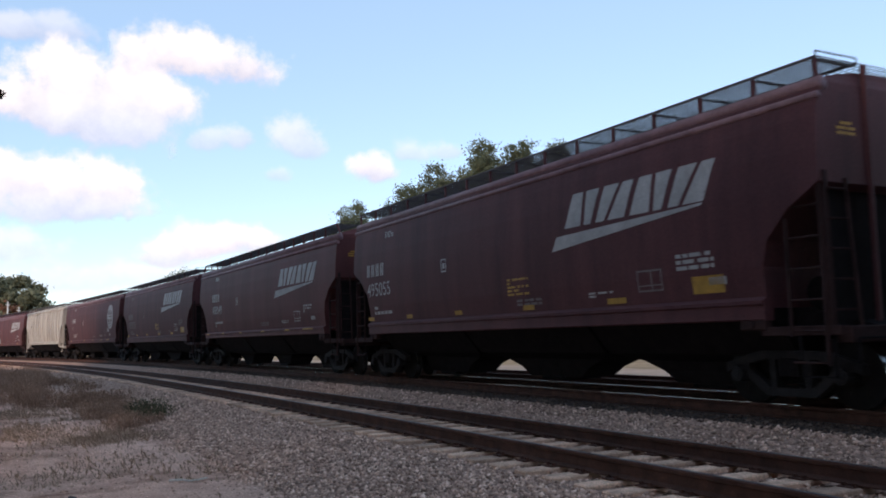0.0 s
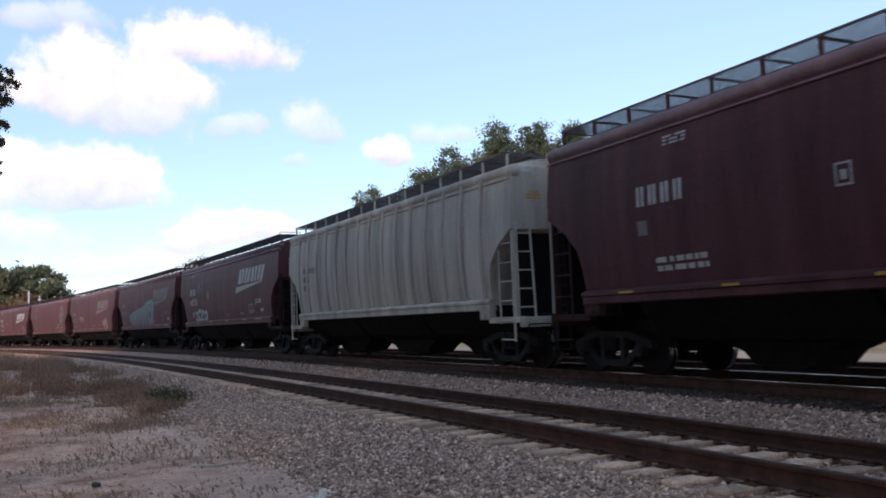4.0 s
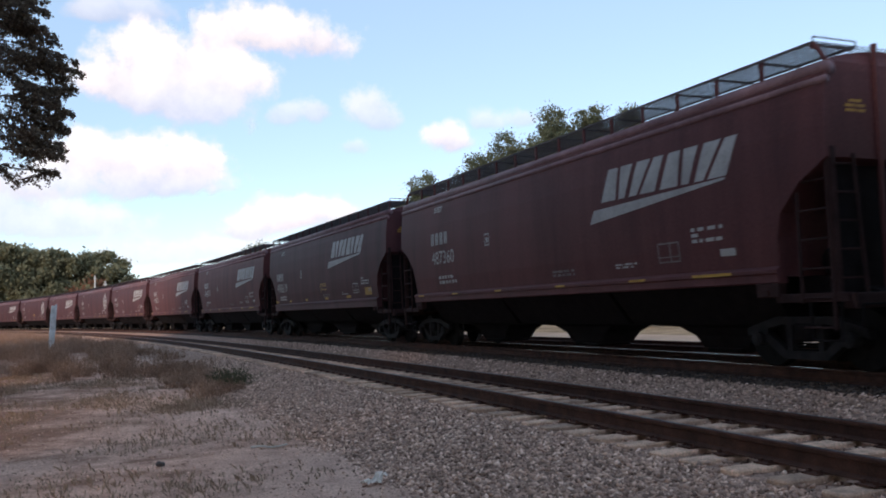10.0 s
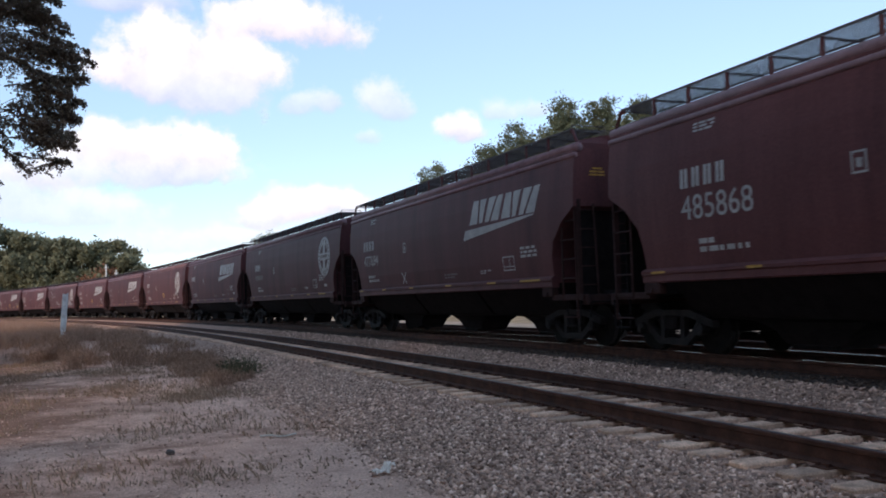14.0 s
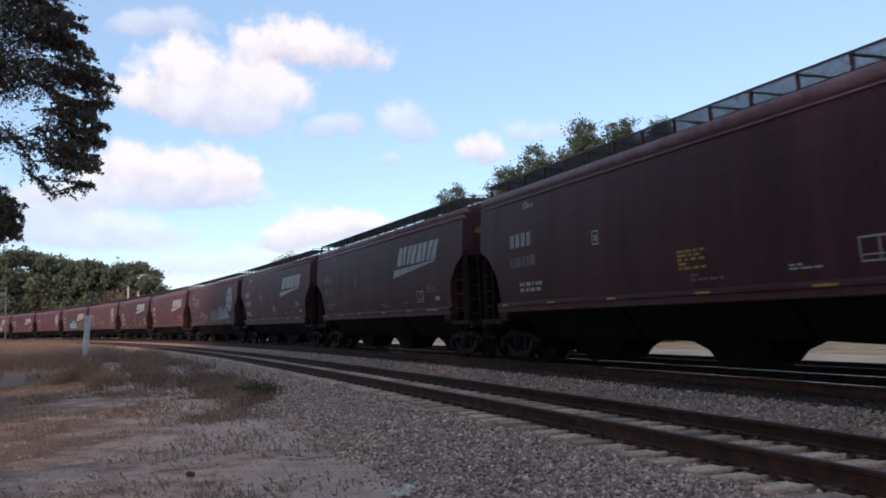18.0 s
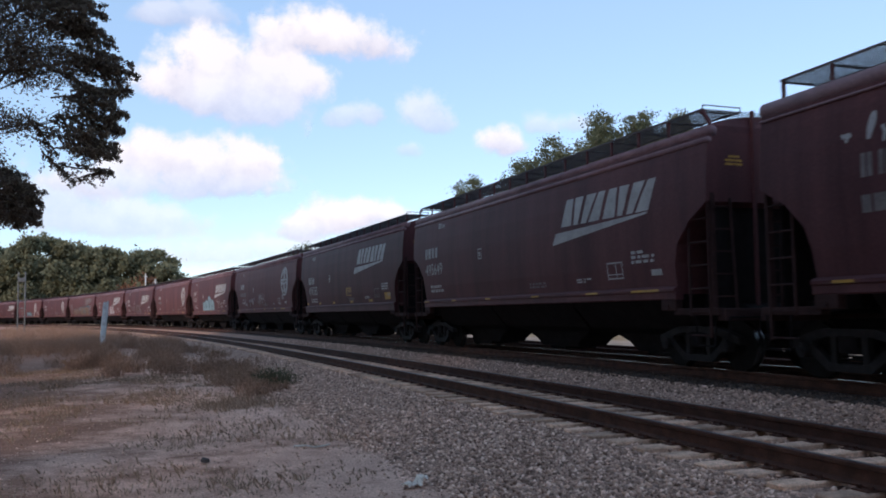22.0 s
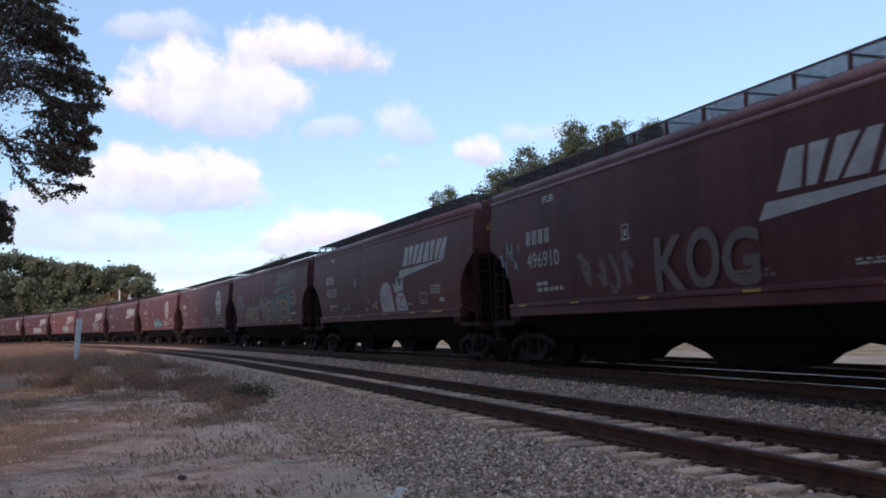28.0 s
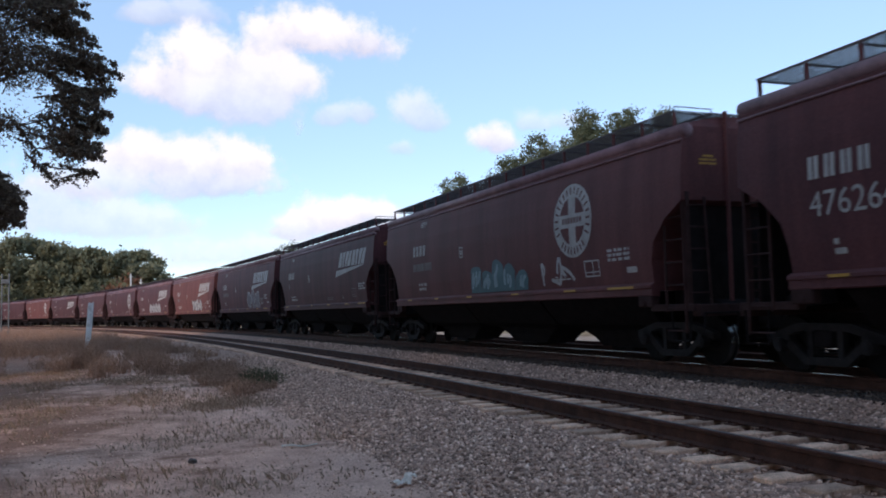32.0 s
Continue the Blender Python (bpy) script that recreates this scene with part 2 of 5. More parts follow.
SHADED_TIE = mat("shade_dark_tie", (0.035, 0.027, 0.024), 0.9, var=0.35, scale=5, fine=50, bump=0.4, rand=0.3)
STONE = mat("ballast_stone", (0.26, 0.24, 0.235), 0.9, var=0.3, scale=8, fine=90, spec=0.25)


def graded(lo, hi, near, step):
    """Coordinates from lo to hi: fine steps within near of zero, growing outwards."""
    out, v, st = [0.0], 0.0, step
    while v < hi:
        st = step if v < near else st * 1.25
        v += st
        out.append(min(v, hi))
    neg, v, st = [], 0.0, step
    while v > lo:
        st = step if -v < near else st * 1.25
        v -= st
        neg.append(max(v, lo))
    return neg[::-1] + out


def ground_height(x, y):
    z = GROUND_Z + 0.05 * noise.noise((x * 0.35, y * 0.35, 0.0)) + 0.018 * noise.noise((x * 1.7, y * 1.7, 3.0))
    return z


ground = sheet("ground", graded(-1800, 1800, 24, 0.4), graded(-1800, 1800, 40, 0.4), ground_height, DIRT)
tagged(ground, "bare grey-brown dirt with patches of dry grass", "ground", kind="structure")


def strip(name, offs, s_list, z_of, material, rough=0.0):
    """A band that follows the track."""
    vs = []
    for s in s_list:
        for o in offs:
            x, y, th = on_track(s, o)
            vs.append((x, y, z_of(o) + (rough * noise.noise((x * 3, y * 3, 7.0)) if rough else 0)))
    k = len(offs)
    fs = [(j * k + i, j * k + i + 1, (j + 1) * k + i + 1, (j + 1) * k + i) for j in range(len(s_list) - 1) for i in range(k - 1)]
    me = bpy.data.meshes.new(name)
    me.from_pydata(vs, [], fs)
    me.materials.append(material)
    me.shade_smooth()
    return new(name, me)


def s_steps(near_lo, near_hi, step, lo=-560.0, hi=800.0, far=8.0):
    return [*np.arange(lo, near_lo, far), *np.arange(near_lo, near_hi, step), *np.arange(near_hi, hi, far)]


bed = strip("ballast_bed", [-SPACING - 4.6, -SPACING - 3.4, -SPACING - 2.8, -SPACING - 2.2, -SPACING - 1.75, -SPACING - 1.3, -SPACING - 0.4, -SPACING + 0.4, -SPACING + 1.0, -SPACING + 1.5, -2.5, -1.7],
            s_steps(-4, 60, 0.5), ballast_top, BALLAST, 0.02)
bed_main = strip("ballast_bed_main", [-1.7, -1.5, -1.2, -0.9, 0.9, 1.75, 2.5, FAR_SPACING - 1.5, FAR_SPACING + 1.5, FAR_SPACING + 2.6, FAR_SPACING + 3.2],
                 s_steps(-4, 60, 0.5), ballast_top, SHADED_BED, 0.02)
tagged(bed_main, "ballast bed under the running train, coloured dark for its shade", "ballast", kind="structure")
tagged(bed, "grey crushed-stone ballast bed under the tracks", "ballast", kind="structure")
road = strip("sand_road", [FAR_SPACING + 4.0, FAR_SPACING + 6.5, FAR_SPACING + 10.0], s_steps(-40, 120, 4), lambda o: GROUND_Z + 0.09, SAND)
tagged(road, "pale sunlit sand service road beside the tracks", "road", kind="structure")
field = strip("dry_field", [FAR_SPACING + 10.0, 30.0, 80.0], s_steps(-40, 160, 4, -200, 260), lambda o: GROUND_Z + 0.07 + max(0, o - 15) * 0.012, DRYGRASS)
tagged(field, "sunlit field of dry tan grass", "field", kind="structure")


# ---------------------------------------------------------------- tracks
RAIL_PROFILE = [(-0.076, -0.190), (0.076, -0.190), (0.076, -0.177), (0.016, -0.154), (0.010, -0.056), (0.037, -0.044), (0.039, -0.010), (0.028, 0.0), (0.011, 0.0015), (-0.011, 0.0015), (-0.028, 0.0), (-0.039, -0.010), (-0.037, -0.044), (-0.010, -0.056), (-0.016, -0.154), (-0.076, -0.177)]


def rail(parent, off, z, head):
    ss = s_steps(-10, 160, 2.0)
    k = len(RAIL_PROFILE)
    vs, fs, top = [], [], []
    for s in ss:
        for px_, pz in RAIL_PROFILE:
            x, y, th = on_track(s, off + px_)
            vs.append((x, y, z + pz))
    for j in range(len(ss) - 1):
        for i in range(k):
            fs.append((j * k + i, j * k + (i + 1) % k, (j + 1) * k + (i + 1) % k, (j + 1) * k + i))
    me = bpy.data.meshes.new("rail")
    me.from_pydata(vs, [], fs)
    me.materials.append(RAILSIDE)
    me.materials.append(head)
    for p in me.polygons:
        if p.index % k in ((8,) if head is RAILTOP else (7, 8, 9)):
            p.material_index = 1
    ob = new("rail", me)
    ob.parent = parent
    return ob


def tie_mesh(material):
    bm = bmesh.new()
    box(bm, -1.30, 1.30, -0.115, 0.115, -0.18, 0.0, 0.015)
    me = bpy.data.meshes.new("tie")
    bm.to_mesh(me)
    bm.free()
    me.materials.append(material)
    return me


def plate_mesh():
    bm = bmesh.new()
    box(bm, -0.17, 0.17, -0.09, 0.09, 0.0, 0.014)
    for x, y in ((-0.11, -0.06), (0.11, 0.06), (0.11, -0.06), (-0.11, 0.06)):
        box(bm, x - 0.016, x + 0.016, y - 0.016, y + 0.016, 0.014, 0.045)
    me = bpy.data.meshes.new("tie_plate")
    bm.to_mesh(me)
    bm.free()
    me.materials.append(RAILSIDE)
    return me


TIE_ME, SHADED_TIE_ME, PLATE_ME = tie_mesh(TIE), tie_mesh(SHADED_TIE), plate_mesh()


def railway_track(off, z, head, label, s_near, s_far, plates):
    tr = tagged(new("railway_track"), label, "railway track", "tracks", "structure")
    for side in (-0.753, 0.753):
        rail(tr, off + side, z, head)
    rng = random.Random(int(abs(off) * 10) + 3)
    s, n = s_near, 0
    while s < s_far and n < 300:
        x, y, th = on_track(s, off + rng.uniform(-0.06, 0.06))
        t = new("tie", TIE_ME if off < -1 else SHADED_TIE_ME)
        t.parent = tr
        t.matrix_basis = pose(x, y, z - 0.204 + rng.uniform(-0.006, 0.004), 0, rng.uniform(-0.4, 0.4), math.degrees(th) + rng.uniform(-1.2, 1.2))
        if n < plates:
            for side in (-0.753, 0.753):
                p = new("tie_plate", PLATE_ME)
                p.parent = tr
                px_, py_, _ = on_track(s, off + side)
                p.matrix_basis = pose(px_, py_, z - 0.204, 0, 0, math.degrees(th))
        s += 0.55 + rng.uniform(-0.02, 0.02)
        n += 1
    return tr


railway_track(-SPACING, NEAR_Z, RAILDULL, "rusty single track on weathered ties in grey ballast", -2, 110, 70)
railway_track(0, 0, RAILTOP, "track with polished rail heads under the freight train", -2, 70, 0)
railway_track(FAR_SPACING, -0.12, RAILSIDE, "far track behind the freight train", -2, 70, 0)


def fill_mesh(me, v, f):
    """Vertices and equal-sided faces from arrays."""
    v, f = np.asarray(v, np.float32), np.asarray(f, np.int32)
    me.vertices.add(len(v))
    me.vertices.foreach_set("co", v.ravel())
    me.loops.add(f.size)
    me.loops.foreach_set("vertex_index", f.ravel())
    me.polygons.add(len(f))
    me.polygons.foreach_set("loop_start", np.arange(0, f.size, f.shape[1], dtype=np.int32))
    me.update(calc_edges=True)


def stones(name, count, region, size, seed, label, material):
    """Loose angular stones on the bed and the dirt: region(rng) gives x, y, z of one."""
    rng = np.random.RandomState(seed)
    base = np.array([(1, 0, 0), (-1, 0, 0), (0, 1, 0), (0, -1, 0), (0, 0, 1), (0, 0, -1)], float)
    tri = np.array([(0, 2, 4), (2, 1, 4), (1, 3, 4), (3, 0, 4), (2, 0, 5), (1, 2, 5), (3, 1, 5), (0, 3, 5)])
    pts = region(rng, count)
    sc = size * (0.45 + 1.1 * rng.rand(count) ** 2)[:, None, None]
    shape = base[None] * (0.6 + 0.8 * rng.rand(count, 6, 1)) + rng.uniform(-0.28, 0.28, (count, 6, 3))
    a = rng.rand(count) * 6.283
    ca, sa = np.cos(a), np.sin(a)
    t = rng.uniform(-0.7, 0.7, count)
    ct, st = np.cos(t), np.sin(t)
    x, y, z = shape[..., 0], shape[..., 1], shape[..., 2] * 0.75
    y, z = y * ct[:, None] - z * st[:, None], y * st[:, None] + z * ct[:, None]
    x, y = x * ca[:, None] - y * sa[:, None], x * sa[:, None] + y * ca[:, None]
    v = np.stack([x, y, z], -1) * sc * 0.5 + pts[:, None, :]
    f = (tri[None] + 6 * np.arange(count)[:, None, None]).reshape(-1, 3)
    me = bpy.data.meshes.new(name)
    fill_mesh(me, v.reshape(-1, 3), f)
    me.materials.append(material)
    return tagged(new(name, me), label, "gravel", kind="stuff")


def stone_material(name, k):
    m = STONE.copy()
    m.name = name
    n, l = m.node_tree.nodes, m.node_tree.links
    geo = n.new("ShaderNodeNewGeometry")
    rp = n.new("ShaderNodeValToRGB")
    e = rp.color_ramp.elements
    e[0].color, e[1].color = (0.155 * k, 0.094 * k, 0.072 * k, 1), (0.80 * k, 0.56 * k, 0.44 * k, 1)
    mid = e.new(0.5)
    mid.color = (0.405 * k, 0.254 * k, 0.192 * k, 1)
    pale = e.new(0.8)
    pale.color = (0.555 * k, 0.345 * k, 0.258 * k, 1)
    l.new(geo.outputs["Random Per Island"], rp.inputs[0])
    l.new(rp.outputs[0], n["Principled BSDF"].inputs["Base Color"])
    return m


# one stone in two tones, the second darkened for shade beside the train
LOOSE, SHADED_STONE = stone_material("loose_stone", 1.15), stone_material("oily_dark_stone", 0.2)


def bed_region(off0, off1, s0, s1, power=1.6):
    def f(rng, count):
        s = s0 + (s1 - s0) * rng.rand(count) ** power
        o = off0 + (off1 - off0) * rng.rand(count)
        th = np.interp(s, _s, _th)
        x, y = np.interp(s, _s, _x) + o * np.cos(th), np.interp(s, _s, _y) + o * np.sin(th)
        z = np.array([ballast_top(q) for q in o]) + rng.uniform(-0.012, 0.014, count)
        return np.stack([x, y, z], 1)
    return f


stones("ballast_stones", 78000, bed_region(-SPACING - 4.0, -SPACING - 1.25, 1.5, 34, 1.5), 0.052, 5, "loose grey crushed stones beside the track", LOOSE)
stones("crib_stones", 16000, bed_region(-SPACING - 1.25, -SPACING + 1.5, 2, 40, 1.5), 0.052, 6, "loose grey stones between the rails and ties", LOOSE)
stones("middle_stones", 24000, bed_region(-SPACING + 1.4, -1.75, 3, 50, 1.4), 0.054, 7, "grey stones between the two tracks", LOOSE)
stones("shoulder_stones", 9000, bed_region(-1.85, -0.9, 3, 45, 1.4), 0.054, 9, "stones beside the running rails, coloured dark for the train's shade", SHADED_STONE)

# ---------------------------------------------------------------- covered hopper cars
CAR_PITCH, BETWEEN = 18.1, 1.44
# z, half width, and how far the end stands in, from the sill up to the middle of the roof
SHELL = [(1.42, 1.50, 1.05), (1.62, 1.535, 1.05), (2.0, 1.585, 1.03), (2.35, 1.61, 0.92), (2.75, 1.625, 0.52), (2.95, 1.63, 0.16), (3.05, 1.63, 0.0), (3.5, 1.615, 0.0), (3.95, 1.575, 0.0), (4.32, 1.52, 0.0)]
ROOF = [(4.32, 1.515, 0.0), (4.43, 1.46, 0.0), (4.50, 1.33, 0.03), (4.57, 1.05, 0.05), (4.63, 0.7, 0.05), (4.66, 0.32, 0.05)]


def side_x(z):
    return float(np.interp(z, [r[0] for r in SHELL], [r[1] for r in SHELL]))


def rings(bm, rows, ny=12):
    """A closed shell of rectangular rings, each split along its length."""
    made = []
    for z, w, h in rows:
        ys = [h * (2 * i / ny - 1) for i in range(ny + 1)]
        made.append([bm.verts.new((-w, y, z)) for y in ys] + [bm.verts.new((w, y, z)) for y in ys[::-1]])
    n = len(made[0])
    for a, b in zip(made, made[1:]):
        for i in range(n):
            bm.faces.new((a[i], b[i], b[(i + 1) % n], a[(i + 1) % n]))
    bm.faces.new(made[0])
    bm.faces.new(made[-1][::-1])
    bmesh.ops.recalc_face_normals(bm, faces=bm.faces)


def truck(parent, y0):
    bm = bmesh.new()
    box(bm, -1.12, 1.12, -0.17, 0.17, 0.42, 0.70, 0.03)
    t = part("truck", bm, STEEL_DK, parent, "near-black cast-steel freight truck")
    t.matrix_basis = pose(0, y0, 0)
    top = [(-1.17, 0.48), (-1.17, 0.62), (-0.55, 0.80), (0.55, 0.80), (1.17, 0.62), (1.17, 0.48), (0.95, 0.56), (0.45, 0.68), (-0.45, 0.68), (-0.95, 0.56)]
    low = [(-0.84, 0.46), (-0.42, 0.15), (0.42, 0.15), (0.84, 0.46), (0.72, 0.53), (0.35, 0.27), (-0.35, 0.27), (-0.72, 0.53)]
    for side in (-1, 1):
        bm = bmesh.new()
        prism(bm, top, 0, side * 0.92, side * 1.08)
        prism(bm, low, 0, side * 0.93, side * 1.07)
        for yy in (-0.30, 0.30):
            box(bm, min(side * 0.94, side * 1.06), max(side * 0.94, side * 1.06), yy - 0.055, yy + 0.055, 0.25, 0.70)
        for yy in (-0.89, 0.89):
            box(bm, min(side * 0.92, side * 1.08), max(side * 0.92, side * 1.08), yy - 0.16, yy + 0.16, 0.52, 0.62)
        part("side_frame", bm, TRUCKSTEEL, t)
        bm = bmesh.new()
        for yy in (-0.15, 0.0, 0.15):
            for k in range(5):
                tube(bm, (side * 1.0, yy, 0.28 + 0.05 * k), (side * 1.0, yy, 0.305 + 0.05 * k), 0.066, 8)
        tagged(part("spring_nest", bm, WHEEL, t), kind="stuff")
        bm = bmesh.new()
        tube(bm, (side * 0.45, -0.55, 0.30), (side * 0.45, 0.55, 0.34), 0.035, 6)
        box(bm, min(side * 0.70, side * 0.83), max(side * 0.70, side * 0.83), -0.42, -0.36, 0.22, 0.52)
        box(bm, min(side * 0.70, side * 0.83), max(side * 0.70, side * 0.83), 0.36, 0.42, 0.22, 0.52)
        part("brake_beam", bm, STEEL_DK, t)
        for yy in (-0.89, 0.89):
            bm = bmesh.new()
            tube(bm, (side * 1.00, yy, 0.457), (side * 1.17, yy, 0.457), 0.115, 10)
            tube(bm, (side * 1.17, yy, 0.457), (side * 1.19, yy, 0.457), 0.07, 8)
            part("bearing_cap", bm, TRUCKSTEEL, t)
    for yy in (-0.89, 0.89):
        bm = bmesh.new()
        tube(bm, (-1.0, 0, 0), (1.0, 0, 0), 0.08, 10)
        for side in (-1, 1):
            tube(bm, (side * 0.69, 0, 0), (side * 0.815, 0, 0), 0.448, 28)
            tube(bm, (side * 0.665, 0, 0), (side * 0.69, 0, 0), 0.482, 28)
            tube(bm, (side * 0.815, 0, 0), (side * 0.83, 0, 0), 0.16, 14, 0.13)
            for k in range(6):
                a = k * math.pi / 3
                box(bm, min(side * 0.815, side * 0.823), max(side * 0.815, side * 0.823), 0.28 * math.cos(a) - 0.025, 0.28 * math.cos(a) + 0.025, 0.28 * math.sin(a) - 0.025, 0.28 * math.sin(a) + 0.025)
        w = part("wheelset", bm, WHEEL, t)
        me = w.data
        me.materials.append(TREAD)
        for p in me.polygons:
            r = math.hypot(p.center.y, p.center.z)
            if r > 0.43:
                p.material_index = 1
        w.matrix_basis = pose(0, yy, 0.457)
    return t


def grating(bm, x0, x1, y0, y1, z, bars_x, step_y, h=0.007):
    """An open walkway panel: thin bars both ways within an angle frame."""
    for xx in (x0, x1):
        box(bm, xx - 0.012, xx + 0.012, y0, y1, z - 0.022, z + 0.012)
    for k in range(1, bars_x):
        xx = x0 + (x1 - x0) * k / bars_x
        box(bm, xx - 0.005, xx + 0.005, y0, y1, z - h / 2, z + h / 2)
    n = max(2, int((y1 - y0) / step_y))
    for k in range(n + 1):
        y = y0 + (y1 - y0) * k / n
        box(bm, x0, x1, y - 0.005, y + 0.005, z - h / 2, z + h / 2)


def hopper_car(kind, half, flat):
    """kind A: upright posts at the ends of the walkway; B: raked posts and a double eave; C: a slotted end walkway; G: ribbed grey car. flat: bays with a flat gap between."""
    car = new("covered_hopper_car")
    paint = GREYCAR if kind == "G" else BROWN
    trim = GREYCAR if kind == "G" else GRIMY
    inset = {"A": 0.05, "B": 0.26, "C": 0.34, "G": 0.3}[kind]
    bh = half - inset
    bm = bmesh.new()
    rings(bm, [(z, w, half - d) for z, w, d in SHELL])
    part("body", bm, paint, car)
    bm = bmesh.new()
    rings(bm, [(z, w, half - d) for z, w, d in ROOF])
    part("roof", bm, paint, car)
    skirt = 1.24 if kind == "A" else 1.315
    for side in (-1, 1):
        # side sill: a deep channel with a sloping ledge on top
        bm = bmesh.new()
        prism(bm, [(side * q, z) for q, z in ((1.42, 1.575), (1.555, 1.575), (1.635, 1.525), (1.635, 1.475), (1.605, 1.455), (1.605, skirt + 0.02), (1.585, skirt), (1.42, skirt))], 1, -half + 1.02, half - 1.02)
        part("side_sill", bm, paint, car)
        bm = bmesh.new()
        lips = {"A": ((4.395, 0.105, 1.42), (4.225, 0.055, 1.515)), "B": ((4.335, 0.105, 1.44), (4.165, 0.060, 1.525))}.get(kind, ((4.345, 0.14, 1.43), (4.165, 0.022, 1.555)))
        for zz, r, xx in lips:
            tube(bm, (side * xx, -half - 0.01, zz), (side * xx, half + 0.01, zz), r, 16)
        part("eave_rail", bm, GREYCAR if kind == "G" else EAVE_SHEEN, car, "rounded eave painted paler for sky sheen", smooth=True)
        # running board: an open grating on brackets
        bm = bmesh.new()
        xa, xb = sorted((side * 0.60, side * 1.42))
        grating(bm, xa, xb, -bh, bh, 4.785, 19, 0.06)
        n = round(2 * bh / 1.04)
        braces = [-bh + 0.04 + (2 * bh - 0.08) * i / n for i in range(n + 1)]
        for y in braces:
            box(bm, xa, xb, y - 0.022, y + 0.022, 4.735, 4.762)
            if side > 0:
                box(bm, 1.36, 1.41, y - 0.03, y + 0.03, 4.42, 4.74)
        part("running_board", bm, GRATE, car)
        if side < 0:
            for i, y in enumerate(braces):
                bm = bmesh.new()
                if kind == "B" and i in (0, n):
                    e = -1 if i == 0 else 1
                    tube(bm, (-1.42, e * (half - 0.02), 4.38), (-1.42, e * bh, 4.76), 0.035, 6)
                    box(bm, -1.43, -1.37, y - 0.03, y + 0.03, 4.70, 4.762)
                else:
                    box(bm, -1.42, -1.38, y - 0.028, y + 0.028, 4.40, 4.762)
                part("board_bracket", bm, paint, car)
    for e in (-1, 1):
        # cross walkway at the end of the roof, on posts
        y0, y1 = sorted((e * bh, e * (bh - (0.95 if kind == "C" else 0.55))))
        bm = bmesh.new()
        grating(bm, -0.6, 0.6, y0, y1, 4.785, 12, 0.10, 0.022 if kind == "C" else 0.008)
        tagged(part("end_platform", bm, GRATE, car), kind="stuff")
        if e < 0:
            bm = bmesh.new()
            for xx in (-1.40, -0.55):
                tube(bm, (xx, -bh + 0.03, 4.78), (xx, -bh + 0.03, 4.87), 0.012, 5)
            tube(bm, (-1.40, -bh + 0.03, 4.87), (-0.55, -bh + 0.03, 4.87), 0.012, 5)
            part("handhold", bm, GRATE, car)
        for xx in (-0.55, 0.55):
            bm = bmesh.new()
            tube(bm, (xx, e * (half - 0.02), 1.1), (xx, e * (half + 0.015), 4.74), 0.045, 6)
            part("end_post", bm, paint, car)
        # lower end: slope sheet frame, corner posts, ladders and end sill
        def yb(x0, x1, d0, d1, z0, z1, bevel=0.0):
            """A box from d0 to d1 metres beyond the end of the shell."""
            a, b = sorted((e * (half + d0), e * (half + d1)))
            box(bm, x0, x1, a, b, z0, z1, bevel)
        bm = bmesh.new()
        yb(-1.50, 1.50, 0.02, 0.26, 0.92, 1.14, 0.015)
        part("end_sill", bm, trim, car)
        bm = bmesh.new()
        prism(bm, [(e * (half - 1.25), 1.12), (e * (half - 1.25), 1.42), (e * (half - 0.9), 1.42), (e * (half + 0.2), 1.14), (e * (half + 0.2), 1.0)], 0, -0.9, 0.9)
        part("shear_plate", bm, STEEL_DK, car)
        for side in (-1, 1):
            bm = bmesh.new()
            yb(side * 1.50 - 0.045, side * 1.50 + 0.045, -0.075, 0.015, 1.10, 3.2)
            part("corner_post", bm, trim, car)
            bm = bmesh.new()
            tube(bm, (side * 1.56, e * (half - 0.62), 1.0), (side * 1.56, e * (half - 0.62), 2.62), 0.028, 6)
            tube(bm, (side * 1.56, e * (half - 0.06), 0.62), (side * 1.56, e * (half - 0.06), 3.1), 0.03, 6)
            if side > 0:
                tube(bm, (1.56, e * (half - 0.62), 1.0), (1.56, e * (half - 0.06), 1.0), 0.018, 6)
            ladder = tagged(part("side_ladder", bm, trim, car), kind="" if side < 0 else "stuff")
            for k in range(6 if side < 0 else 0):
                bm = bmesh.new()
                zz = 0.66 + 0.42 * k
                tube(bm, (-1.56, e * (half - 0.62), zz), (-1.56, e * (half - 0.06), zz), 0.018, 6)
                part("rung", bm, trim, ladder)
            bm = bmesh.new()
            x0, x1 = sorted((side * 1.40, side * 1.56))
            yb(x0, x1, -1.15, 0.15, 1.02, 1.15, 0.01)
            part("end_side_sill", bm, trim, car)
            bm = bmesh.new()
            tube(bm, (side * 1.15, e * (half + 0.15), 1.1), (side * 1.15, e * (half + 0.05), 3.1), 0.028, 6)
            for k in range(5):
                zz = 1.35 + 0.4 * k
                tube(bm, (side * 1.15, e * (half + 0.13 - 0.02 * k), zz), (side * 1.50, e * (half + 0.05), zz), 0.018, 6)
            part("end_ladder", bm, trim, car)
            # stirrup step under the corner
            bm = bmesh.new()
            tube(bm, (side * 1.55, e * (half - 0.50), 1.02), (side * 1.55, e * (half - 0.47), 0.48), 0.02, 6)
            tube(bm, (side * 1.55, e * (half + 0.05), 1.02), (side * 1.55, e * (half + 0.02), 0.48), 0.02, 6)
            yb(side * 1.55 - 0.03, side * 1.55 + 0.03, -0.48, 0.03, 0.465, 0.49)
            part("step", bm, STEEL_DK, car)
            # jacking pad and roping eye at the end of the sill
            bm = bmesh.new()
            x0, x1 = sorted((side * 1.42, side * 1.60))
